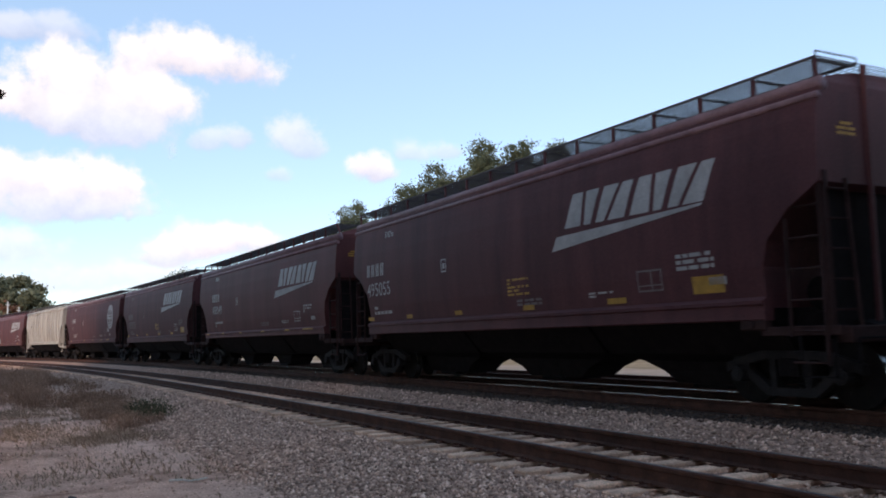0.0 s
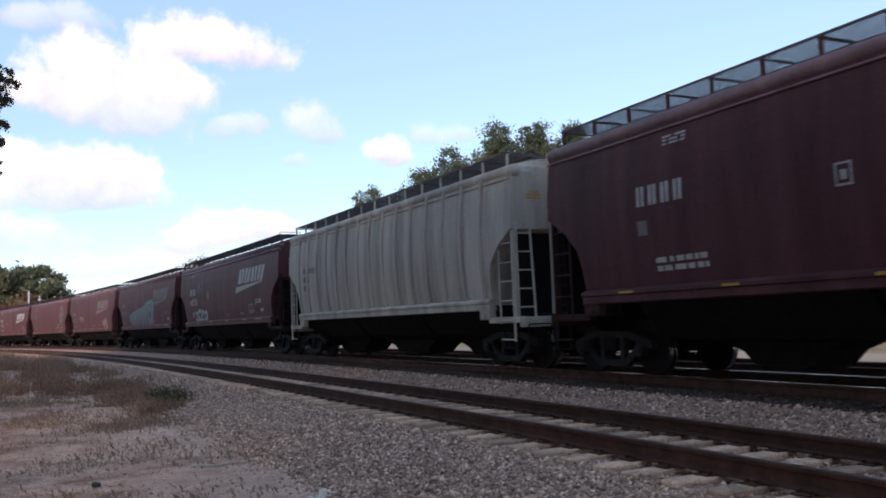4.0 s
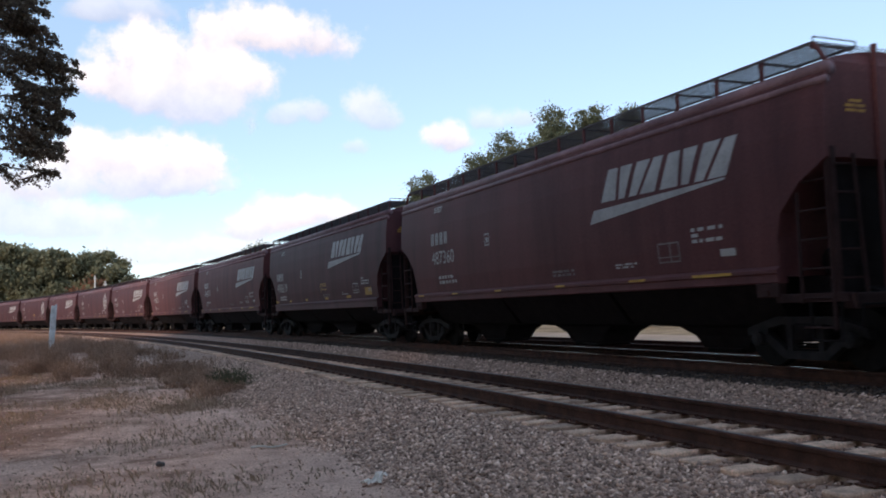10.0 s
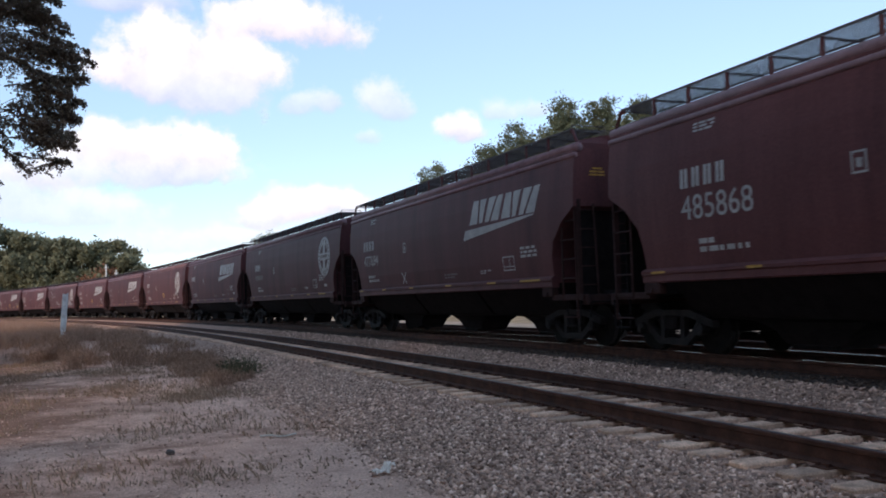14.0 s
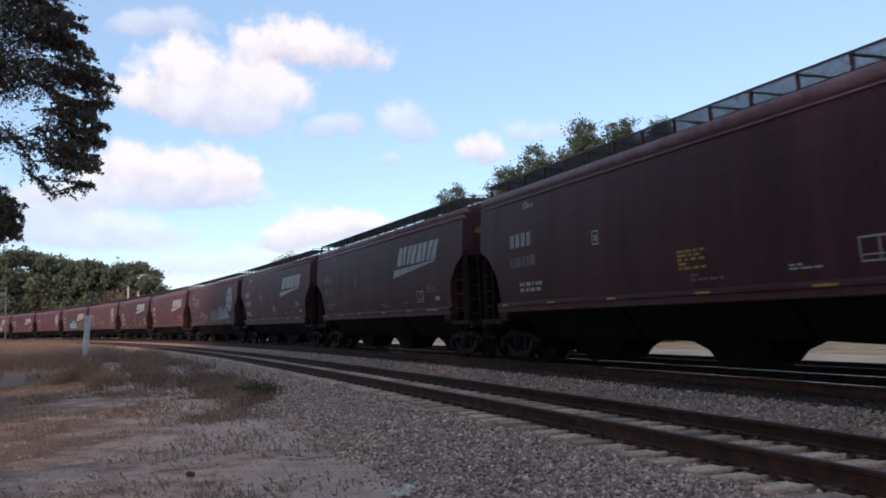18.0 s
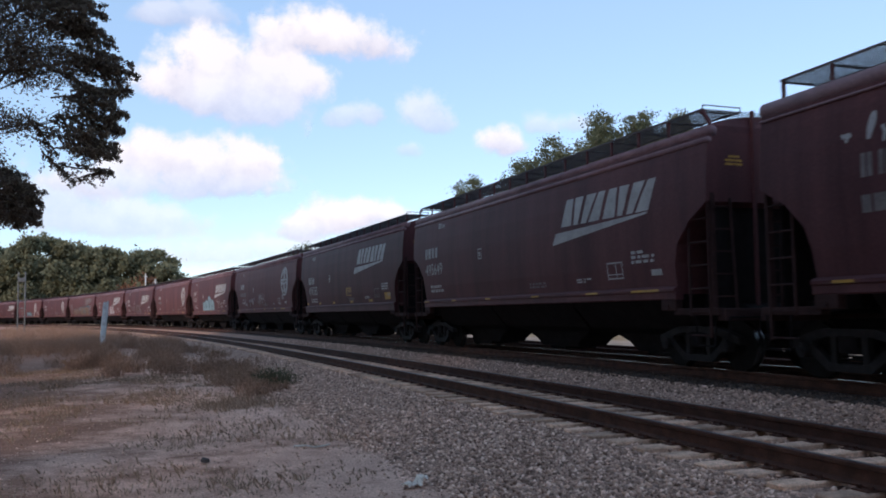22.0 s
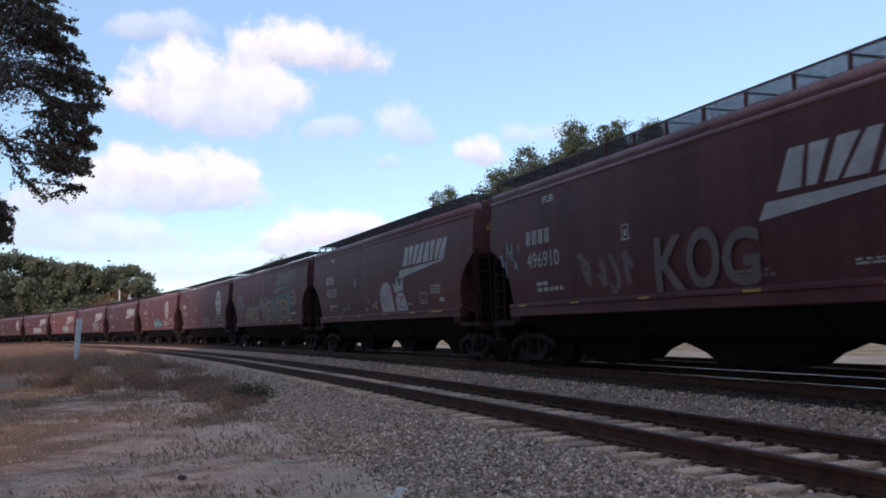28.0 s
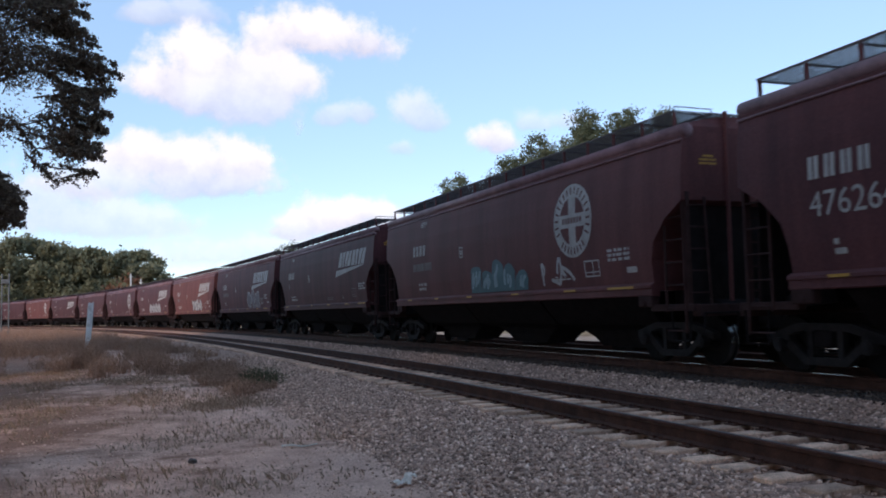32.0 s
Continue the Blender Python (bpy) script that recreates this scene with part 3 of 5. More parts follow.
            yb(x0, x1, -1.50, -1.04, 1.10, skirt + 0.02, 0.02)
            tube(bm, (side * 1.58, e * (half - 1.27), 1.18), (side * 1.63, e * (half - 1.27), 1.18), 0.05, 10)
            part("jack_pad", bm, trim, car)
        bm = bmesh.new()
        yb(-0.14, 0.14, 0.15, 0.70, 0.74, 0.98, 0.03)
        yb(-0.2, 0.2, 0.55, 0.73, 0.68, 1.02, 0.04)
        part("coupler", bm, STEEL_DK, car)
        bm = bmesh.new()
        hose = [(0.42, 0.20, 0.78), (0.40, 0.42, 0.62), (0.26, 0.62, 0.46), (0.10, 0.68, 0.44)]
        for a, b in zip(hose, hose[1:]):
            tube(bm, (a[0], e * (half + a[1]), a[2]), (b[0], e * (half + b[1]), b[2]), 0.03, 6)
        part("air_hose", bm, STEEL_DK, car)
        bm = bmesh.new()
        tube(bm, (-1.45, e * (half + 0.32), 0.98), (-0.3, e * (half + 0.32), 0.98), 0.016, 5)
        tube(bm, (-1.45, e * (half + 0.32), 0.98), (-1.50, e * (half + 0.34), 0.66), 0.016, 5)
        part("uncoupling_lever", bm, STEEL_DK, car)
        # near-black sheet added across the open end recess, standing for its shade
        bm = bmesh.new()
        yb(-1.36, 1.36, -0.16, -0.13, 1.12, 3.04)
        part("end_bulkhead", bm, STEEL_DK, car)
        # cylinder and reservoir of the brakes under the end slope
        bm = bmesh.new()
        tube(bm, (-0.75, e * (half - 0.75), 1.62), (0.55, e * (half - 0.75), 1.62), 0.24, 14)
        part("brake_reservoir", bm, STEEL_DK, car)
    bm = bmesh.new()
    for k in range(3):
        for a, b in ((-1.18, -0.98), (-0.96, -0.80)) if k else ((-1.10, -0.86),):
            box(bm, a, b, -half - 0.006, -half + 0.01, 3.86 - 0.07 * k, 3.90 - 0.07 * k)
    tagged(part("end_notice", bm, YELLOW, car, "small yellow print on the end sheet"), kind="stuff")
    bm = bmesh.new()
    bmesh.ops.create_cone(bm, cap_ends=False, segments=18, radius1=0.28, radius2=0.28, depth=0.03, matrix=pose(0.35, -half - 0.25, 1.9, 90))
    for k in range(5):
        a = k * 2 * math.pi / 5
        tube(bm, (0.35, -half - 0.25, 1.9), (0.35 + 0.28 * math.cos(a), -half - 0.25, 1.9 + 0.28 * math.sin(a)), 0.014, 5)
    tube(bm, (0.35, -half - 0.1, 1.9), (0.35, -half - 0.27, 1.9), 0.03, 6)
    part("brake_wheel", bm, STEEL_DK, car)
    # hatches along the middle of the roof
    for k in range(4):
        bm = bmesh.new()
        w = (half - 0.9) / 2
        y = -2 * w + w * k
        box(bm, -0.46, 0.46, y + 0.04, y + w - 0.04, 4.62, 4.78, 0.05)
        part("hatch_cover", bm, paint, car)
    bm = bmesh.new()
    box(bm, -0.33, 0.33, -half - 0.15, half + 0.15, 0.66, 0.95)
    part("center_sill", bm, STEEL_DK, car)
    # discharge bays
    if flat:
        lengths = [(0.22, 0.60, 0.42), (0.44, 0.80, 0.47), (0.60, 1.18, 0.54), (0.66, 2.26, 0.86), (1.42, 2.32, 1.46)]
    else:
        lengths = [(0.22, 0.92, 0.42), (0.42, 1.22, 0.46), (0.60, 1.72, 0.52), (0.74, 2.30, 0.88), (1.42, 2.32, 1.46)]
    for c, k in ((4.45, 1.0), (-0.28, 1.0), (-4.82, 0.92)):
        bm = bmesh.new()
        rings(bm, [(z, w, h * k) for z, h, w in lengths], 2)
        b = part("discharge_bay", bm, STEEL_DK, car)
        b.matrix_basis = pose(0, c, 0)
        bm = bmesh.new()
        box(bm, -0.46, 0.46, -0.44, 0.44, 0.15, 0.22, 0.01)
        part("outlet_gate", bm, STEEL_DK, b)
    if kind == "G":
        for side in (-1, 1):
            for i in range(15):
                y = (half - 1.25) * (i / 7 - 1)
                bm = bmesh.new()
                for (z0, w0, _), (z1, w1, _) in zip(SHELL, SHELL[1:]):
                    vs = [bm.verts.new((side * w, y + dy, z)) for z, w in ((z0, w0), (z1, w1)) for dy in (-0.05, 0.05)]
                    vo = [bm.verts.new((side * (w + 0.06), y + dy, z)) for z, w in ((z0, w0), (z1, w1)) for dy in (-0.05, 0.05)]
                    bm.faces.new((vo[0], vo[1], vo[3], vo[2]))
                    bm.faces.new((vs[0], vo[0], vo[2], vs[2]))
                    bm.faces.new((vo[1], vs[1], vs[3], vo[3]))
                bmesh.ops.recalc_face_normals(bm, faces=bm.faces)
                part("side_rib", bm, paint, car)
    for y0 in (-half + 1.12, half - 1.12):
        truck(car, y0)
    return car


# speed of the train and where the gap before the first car stands at the start
SPEED, FIRST_GAP, SECONDS = 16.249, 7.645, 32
# paint of each car from the first in view
_paints = "P" + "PBDDGBBPBBDBBPDPDDPDPDBPBPBBPBDPRPDDDRDBPB"
_flat = {1, 3, 5, 7, 8, 9, 11, 12, 13, 14, 16, 17, 19, 22, 24, 26, 27, 28}
_key = {"B": BROWN, "P": PLUM, "R": RUSTY, "D": DARKCAR, "G": GREYCAR}
# where each car's front end stands off an even spacing (the cars differ in length)
FRONT = {-1: 0.7, 0: -0.03, 1: -0.42, 2: -0.23, 3: -0.74, 4: 0.9, 5: -0.17, 6: 0.0, 7: -0.5, 8: 0.24, 9: 0.88, 10: 1.1, 11: 0.46, 12: 0.55, 13: 0.58, 14: 0.03, 15: 0.6, 16: -0.1, 17: 0.5, 18: 0.5, 19: -0.05, 20: 0.65, 21: 0.03, 22: -0.78, 23: -0.1, 24: -0.4, 25: -0.4, 26: -1.16, 27: -0.75, 28: -0.2, 29: 0.32, 30: 1.39}
_kinds = {"A": {0, 2, 10, 18, 21, 23, 25}, "C": {3, 6, 7, 8, 14, 16, 19, 22, 26, 27, 28, 29, 31, 33, 36, 38}, "G": {4}}


def front_of(k):
    return FRONT.get(k, 0.8) + CAR_PITCH * k


CARS = []
for n, q in enumerate(_paints):
    k = n - 1
    length = front_of(k + 1) - BETWEEN - front_of(k)
    kind = next((a for a, ks in _kinds.items() if k in ks), "B")
    half = min((7.8, 8.05, 8.4, 8.66, 9.1), key=lambda h: abs(2 * h - length))
    CARS.append((_key[q], kind, half, k in _flat, front_of(k) + length / 2))
PROTOTYPES = {}
TRAIN = []
for i, (paint, *shape, middle) in enumerate(CARS):
    shape = tuple(shape)
    if shape not in PROTOTYPES:
        PROTOTYPES[shape] = hopper_car(*shape)
    car = copy_thing(PROTOTYPES[shape], pose(0, 0, 0))
    TRAIN.append((i - 1, car))
    names = {BROWN: "oxide-brown", PLUM: "faded plum-brown", RUSTY: "weathered rust-red", DARKCAR: "sooty dark-brown", GREYCAR: "light grey ribbed"}
    tagged(car, f"{names[paint]} covered hopper car rolling on the track", "freight car", "cars of the train")
    for o in car.children:
        if o.data and o.data.materials[0] in (BROWN, GREYCAR):
            o.material_slots[0].link = "OBJECT"
            o.material_slots[0].material = paint
for p in PROTOTYPES.values():
    for o in (*p.children_recursive, p):
        bpy.data.objects.remove(o)


# ---------------------------------------------------------------- markings on the cars' near sides
CAR = dict(TRAIN)
# how far the markings of each car stand forward of their usual place
MARKS_ON = {CAR[k]: u for k, u in {-1: -0.38, 0: -0.57, 1: -0.39, 2: -0.46, 3: -0.34, 4: -0.53, 5: -0.58, 6: -0.42, 7: -0.6, 8: -0.47, 9: -0.42, 10: -0.46, 11: -0.44, 12: -0.46, 13: -0.31, 14: -0.21, 15: -0.62, 16: -0.74, 17: -0.4, 18: -0.54, 19: -0.6, 20: -0.31, 21: -0.37, 22: -0.54, 23: -0.42, 24: 0.03, 25: 0.12, 26: -0.45, 27: -0.64, 28: -0.21, 29: 0.23, 30: 0.18}.items()}
ROWS_Z = [r[0] for r in SHELL]
PIECED = {"stencil", "yellow_notice", "ring_marks", "ring_field", "graffiti_halo", "graffiti_rim", "graffiti_fill", "graffiti_cut", "graffiti_tag", "road_number", "stencil_frame"}


def decal(name, polys, material, car, lift=0.006, label="", flat_x=None):
    """Paint on a car's near side: polygons of (u, z), u metres from the car's middle towards its front end."""
    bm = bmesh.new()
    for p in polys:
        bm.faces.new([bm.verts.new((0, -u - MARKS_ON.get(car, 0.0), z)) for u, z in p])
    return lay(name, bm, material, car, lift, label, flat_x)


def lay(name, bm, material, car, lift, label, flat_x=None):
    bmesh.ops.triangulate(bm, faces=bm.faces[:])
    if flat_x is None:
        for z in ROWS_Z[1:-1]:
            bmesh.ops.bisect_plane(bm, geom=bm.verts[:] + bm.edges[:] + bm.faces[:], plane_co=(0, 0, z), plane_no=(0, 0, 1))
        for v in bm.verts:
            v.co.x = -(side_x(v.co.z) + lift)
    else:
        for v in bm.verts:
            v.co.x = -flat_x
    bm.normal_update()
    for f in bm.faces:
        if f.normal.x > 0:
            f.normal_flip()
    ob = part(name, bm, material, car, label)
    if name in PIECED:
        tagged(ob, label, kind="stuff")
    return ob


def rect(u0, u1, z0, z1, slant=0.0):
    return [(u0, z0), (u1, z0), (u1 + slant * (z1 - z0), z1), (u0 + slant * (z1 - z0), z1)]


def slanted_logo(car, u0, material, z0=2.69, w=4.1):
    """Four slanted blocks, each with a cut, over a swoosh: plain shapes in the colour of the railway's sign."""
    polys, k, sl = [], w / 4.1, 0.42
    zb, zt = z0 + 0.40, z0 + 1.02
    hh = zt - zb
    for i in range(4):
        a = u0 + (0.42 + 0.88 * i) * k
        b = a + 0.74 * k
        def at(f, g):
            return (a + (b - a) * f + sl * hh * g, zb + hh * g)
        f0, f1 = (0.30, 0.52) if i % 2 else (0.62, 0.40)
        polys.append([at(0, 0), at(f0, 0), at(f1, 1), at(0, 1)])
        polys.append([at(f0 + 0.13, 0), at(1, 0), at(1, 1), at(f1 + 0.13, 1)])
    polys.append([(u0, z0), (u0 + 3.75 * k, zb - 0.06), (u0 + 3.78 * k, zb - 0.02), (u0 + 0.16 * k, z0 + 0.27)])
    return decal("logo", polys, material, car, 0.007, "pale slanted block logo over a tapering swoosh")


def ring_logo(car, uc, material, paint, zc=3.07, r=0.83):
    def circle(rr, n=40):
        return [(uc + rr * math.cos(2 * math.pi * i / n), zc + rr * math.sin(2 * math.pi * i / n)) for i in range(n)]
    decal("ring_logo", [circle(r)], material, car, 0.006, "round pale railway sign with a cross")
    quads = []
    inner, half, gap = 0.54 * r / 0.83, 0.15, 0.03
    for sx in (-1, 1):
        for sz in (-1, 1):
            p = [(uc + sx * half, zc + sz * half)]
            a0, a1 = math.asin(half / inner), math.acos(half / inner)
            for i in range(9):
                a = a0 + (a1 - a0) * i / 8
                p.append((uc + sx * inner * math.cos(a), zc + sz * inner * math.sin(a)))
            quads.append(p)
    decal("ring_field", quads, paint, car, 0.011)
    marks = []
    for i in range(26):
        a = math.radians(205 - 230 * i / 17) if i < 18 else math.radians(230 + 80 * (i - 18) / 7)
        r0, r1, d = 0.60 * r / 0.83, 0.76 * r / 0.83, 0.055
        marks.append([(uc + rr * math.cos(a + da), zc + rr * math.sin(a + da)) for rr, da in ((r0, -d), (r1, -d), (r1, d * 0.3), (r0, d * 0.3))])
    for i in range(7):
        marks.append(rect(uc - 0.42 + 0.125 * i, uc - 0.34 + 0.125 * i, zc - 0.06, zc + 0.07))
    decal("ring_marks", marks, paint, car, 0.012)


def bars(car, u0, u1, z0, z1, rows, material, seed, name="stencil"):
    """Small print that cannot be read: rows of short bars."""
    rng = random.Random(seed)
    polys, h = [], (z1 - z0) / (rows * 1.6)
    for r in range(rows):
        u, z = u0, z1 - (r + 1) * h * 1.6 + h * 0.3
        while u < u1 - 0.04:
            e = min(u1, u + rng.uniform(0.08, 0.26))
            polys.append(rect(u, e, z, z + h))
            u = e + rng.uniform(0.03, 0.09)
            if rng.random() < 0.12:
                break
    return decal(name, polys, material, car, 0.006)


def number(car, text, u0, z0, height, material):
    """Painted digits."""
    cu = bpy.data.curves.new("digits", "FONT")
    cu.body, cu.size = text, height / 0.70
    cu.resolution_u = 3
    ob = bpy.data.objects.new("digits", cu)
    scene.collection.objects.link(ob)
    me = bpy.data.meshes.new_from_object(ob.evaluated_get(bpy.context.evaluated_depsgraph_get()))
    bpy.data.objects.remove(ob)
    bm = bmesh.new()
    bm.from_mesh(me)
    bpy.data.meshes.remove(me)
    for v in bm.verts:
        v.co = (0, -(u0 + MARKS_ON.get(car, 0.0) + v.co.x), z0 + v.co.y)
    return lay("road_number", bm, material, car, 0.006, "pale painted road number")


def frame_mark(car, u0, u1, z0, z1, material, seed):
    t = 0.03
    polys = [rect(u0, u1, z0, z0 + t), rect(u0, u1, z1 - t, z1), rect(u0, u0 + t, z0 + t, z1 - t), rect(u1 - t, u1, z0 + t, z1 - t)]
    if u1 - u0 > 0.35:
        polys.append(rect(u0 + (u1 - u0) * 0.55, u0 + (u1 - u0) * 0.6, z0 + t, z1 - t))
        polys.append(rect(u0 + t, u1 - t, z0 + (z1 - z0) * 0.25, z0 + (z1 - z0) * 0.31))
    else:
        polys.append(rect(u0 + 0.08, u1 - 0.08, z0 + 0.08, z1 - 0.10))
    return decal("stencil_frame", polys, material, car, 0.006)


def paint_of(name, c, rough=0.55):
    return mat(name, c, rough, var=0.15, scale=2.0, fine=30)


G_TEAL = paint_of("graffiti_teal", (0.050, 0.115, 0.135))
G_MINT = paint_of("graffiti_mint", (0.06, 0.20, 0.165))
G_GREY = paint_of("graffiti_grey", (0.13, 0.105, 0.12))
G_LILAC = paint_of("graffiti_lilac", (0.070, 0.040, 0.105))
G_ORANGE = paint_of("graffiti_orange", (0.21, 0.105, 0.055))
G_BLACK = paint_of("graffiti_black", (0.015, 0.012, 0.015))
G_WHITE = paint_of("graffiti_white", (0.36, 0.34, 0.34))
G_PALE = paint_of("graffiti_pale_blue", (0.20, 0.29, 0.33))
G_SILVER = paint_of("graffiti_silver", (0.155, 0.135, 0.15))
G_GREYTAG = paint_of("graffiti_grey_tag", (0.125, 0.088, 0.09))
G_DARKRED = paint_of("graffiti_dark_red", (0.10, 0.012, 0.016))
G_RED = paint_of("graffiti_red", (0.30, 0.03, 0.05))
G_DIMWHITE = paint_of("graffiti_dull_white", (0.26, 0.24, 0.25))
G_GREEN = paint_of("graffiti_moss", (0.10, 0.14, 0.09))


def blob_letters(car, u0, u1, z0, z1, n, fill, edge, seed, accent=None, label="spray-painted letters", glow=None):
    """Fat lettering that cannot be read: crossing thick strokes, each with a rim and a halo."""
    rng = random.Random(seed)
    lo, hi = max(1.585, z0), z1
    layers = {"graffiti_halo": [], "graffiti_rim": [], "graffiti_fill": [], "graffiti_cut": []}
    step, hh = (u1 - u0) / n, hi - lo

    def stroke(a, b, w):
        (x0, y0), (x1, y1) = a, b
        d = math.hypot(x1 - x0, y1 - y0) + 1e-6
        tx, ty = (x1 - x0) / d, (y1 - y0) / d
        pts = []
        for cx, cy, s in ((x1, y1, 1), (x0, y0, -1)):
            for q in (-1.25, -0.6, 0.0, 0.6, 1.25):
                ex, ey = math.cos(q) * s, math.sin(q) * s
                pts.append((cx + w * (tx * ex - ty * ey), min(4.1, max(1.575, cy + w * (ty * ex + tx * ey)))))
        return pts

    for i in range(n):
        uc = u0 + step * (i + 0.5)
        w = step * 0.16
        segs = []
        for k in range(4):
            aa = rng.uniform(0, math.pi)
            cx, cz = uc + rng.uniform(-0.14, 0.14) * step, lo + hh * rng.uniform(0.38, 0.62)
            ru, rz_ = step * 0.36 * math.cos(aa), hh * 0.36 * math.sin(aa)
            segs.append(((cx - ru, cz - rz_), (cx + ru, cz + rz_)))
        for k, (p, q) in enumerate(segs):
            ww = w * rng.uniform(0.85, 1.2)
            layers["graffiti_halo"].append(stroke(p, q, ww * 1.9))
            layers["graffiti_rim"].append(stroke(p, q, ww * 1.35))
            layers["graffiti_fill"].append(stroke(p, q, ww))
            m = ((p[0] * 0.6 + q[0] * 0.4, p[1] * 0.6 + q[1] * 0.4), (p[0] * 0.35 + q[0] * 0.65, p[1] * 0.35 + q[1] * 0.65))
            layers["graffiti_cut"].append(stroke(m[0], m[1], ww * 0.22))
    for k, (key, colour) in enumerate((("graffiti_halo", glow), ("graffiti_rim", edge), ("graffiti_fill", fill), ("graffiti_cut", accent or edge))):
        if colour:
            for z, group in enumerate((layers[key][0::2], layers[key][1::2])):
                if group:
                    decal(key, group, colour, car, 0.009 + 0.004 * k + 0.002 * z, label if key == "graffiti_fill" else "")


def scribble(car, u0, u1, z0, z1, n, material, seed, width=0.035, label="spray-painted scrawl"):
    """A thin spray tag that cannot be read: looping strokes."""
    rng = random.Random(seed)
    polys, step = [], (u1 - u0) / n
    for i in range(n):
        uc = u0 + step * (i + 0.5)
        pts = [(uc + step * 0.45 * rng.uniform(-1, 1), z0 + (z1 - z0) * rng.random()) for _ in range(4)]
        path = []
        for k in range(len(pts) - 1):
            (x0, y0), (x1, y1) = pts[k], pts[k + 1]
            bx, by = rng.uniform(-0.2, 0.2) * step, rng.uniform(-0.12, 0.12) * (z1 - z0)
            for j in range(6):
                f = j / 6
                path.append((x0 + (x1 - x0) * f + bx * math.sin(math.pi * f), y0 + (y1 - y0) * f + by * math.sin(math.pi * f)))
        for (x0, y0), (x1, y1) in zip(path, path[1:]):
            d = math.hypot(x1 - x0, y1 - y0)
            if d < 1e-4:
                continue
            nx, ny = -(y1 - y0) / d * width / 2, (x1 - x0) / d * width / 2
            polys.append([(x0 + nx, y0 + ny), (x1 + nx, y1 + ny), (x1 - nx, y1 - ny), (x0 - nx, y0 - ny)])
    return decal("graffiti_tag", polys, material, car, 0.010, label)


def columns(car, u0, u1, z0, tops, fill, rim, halo, line, seed, label, lean=0.12, fat=0.50, broad=0.055):
    """Bubble graffiti: fat upright shapes side by side with a rim, a halo and thin inner lines."""
    rng = random.Random(seed)
    n = len(tops)
    step = (u1 - u0) / n
    layers = [[], [], []]
    inner = []
    for i, top in enumerate(tops):
        uc = u0 + step * (i + 0.5) + rng.uniform(-0.06, 0.06) * step
        w = step * fat
        for k, grow in enumerate((0.17, 0.07, 0.0)):
            r = w + grow
            pts = [(uc - r, z0), (uc + r, z0)]
            for j in range(9):
                a = math.pi * j / 8
                wob = 1 + 0.10 * math.sin(3 * a + i)
                pts.append((uc + lean + r * wob * math.cos(a), top - w * 0.6 + (w * 0.6 + grow) * wob * math.sin(a)))
            layers[k].append(pts)
        for k in range(4):
            a, q = uc + rng.uniform(-0.55, 0.55) * w, rng.uniform(-0.3, 0.3) * w
            zb, zt = z0 + (top - z0) * rng.uniform(0.08, 0.35), z0 + (top - z0) * rng.uniform(0.55, 0.85)
            t = broad
            m = (a + q * 0.2 + lean * 0.5 + rng.uniform(-0.25, 0.25) * w, (zb + zt) / 2)
            inner.append([(a - t, zb), (a + t, zb), (m[0] + t, m[1]), (m[0] - t, m[1])])
            inner.append([(m[0] - t, m[1]), (m[0] + t, m[1]), (a + q + lean + t, zt), (a + q + lean - t, zt)])
    for k, (key, colour) in enumerate((("graffiti_halo", halo), ("graffiti_rim", rim), ("graffiti_fill", fill))):
        if colour:
            for z in range(2):
                decal(key, layers[k][z::2], colour, car, 0.009 + 0.004 * k + 0.002 * z, label if k == 2 else "")
    if line:
        for z in range(2):
            decal("graffiti_cut", inner[z::2], line, car, 0.022 + 0.002 * z)


def fat_text(car, text, u0, u1, z0, z1, fill, rim, halo, label):
    """Fat spray-painted capitals with a dark rim and a halo."""
    for k, (key, colour, grow) in enumerate((("graffiti_halo", halo, 0.13), ("graffiti_rim", rim, 0.085), ("graffiti_fill", fill, 0.025))):
        if not colour:
            continue
        for j, ch in enumerate(text):
            cu = bpy.data.curves.new("letter", "FONT")
            cu.body, cu.size, cu.resolution_u, cu.offset = ch, 1.0, 3, grow
            ob = bpy.data.objects.new("letter", cu)
            scene.collection.objects.link(ob)
            me = bpy.data.meshes.new_from_object(ob.evaluated_get(bpy.context.evaluated_depsgraph_get()))
            bpy.data.objects.remove(ob)
            bm = bmesh.new()
            bm.from_mesh(me)
            bpy.data.meshes.remove(me)
            w = (u1 - u0) / len(text)
            a = u0 + w * j
            x0 = min(v.co.x for v in bm.verts) + grow
            x1 = max(v.co.x for v in bm.verts) - grow
            lift = 0.07 * (z1 - z0) * math.sin(j * 2.1)
            for v in bm.verts:
                fx, fz = (v.co.x - x0) / (x1 - x0), v.co.y / 0.72
                v.co = (0, -(a + MARKS_ON.get(car, 0.0) + w * (0.06 + 0.88 * fx) + 0.10 * fz), max(1.585, z0 + (z1 - z0 + lift) * fz))
            lay(key, bm, colour, car, 0.026 + 0.005 * k + 0.0015 * (j % 3), label if k == 2 else "")


def spiral(cx, cz, r, turns, n=22):
    return [(cx + r * (1 - j / n) * math.cos(turns * 6.28 * j / n), cz + r * (1 - j / n) * math.sin(turns * 6.28 * j / n)) for j in range(n + 1)]


def line_polys(pts, w):
    out = []
    for (x0, y0), (x1, y1) in zip(pts, pts[1:]):
        d = math.hypot(x1 - x0, y1 - y0) + 1e-6
        nx, ny = -(y1 - y0) / d * w / 2, (x1 - x0) / d * w / 2
        out.append([(x0 + nx, y0 + ny), (x1 + nx, y1 + ny), (x1 - nx, y1 - ny), (x0 - nx, y0 - ny)])
    return out


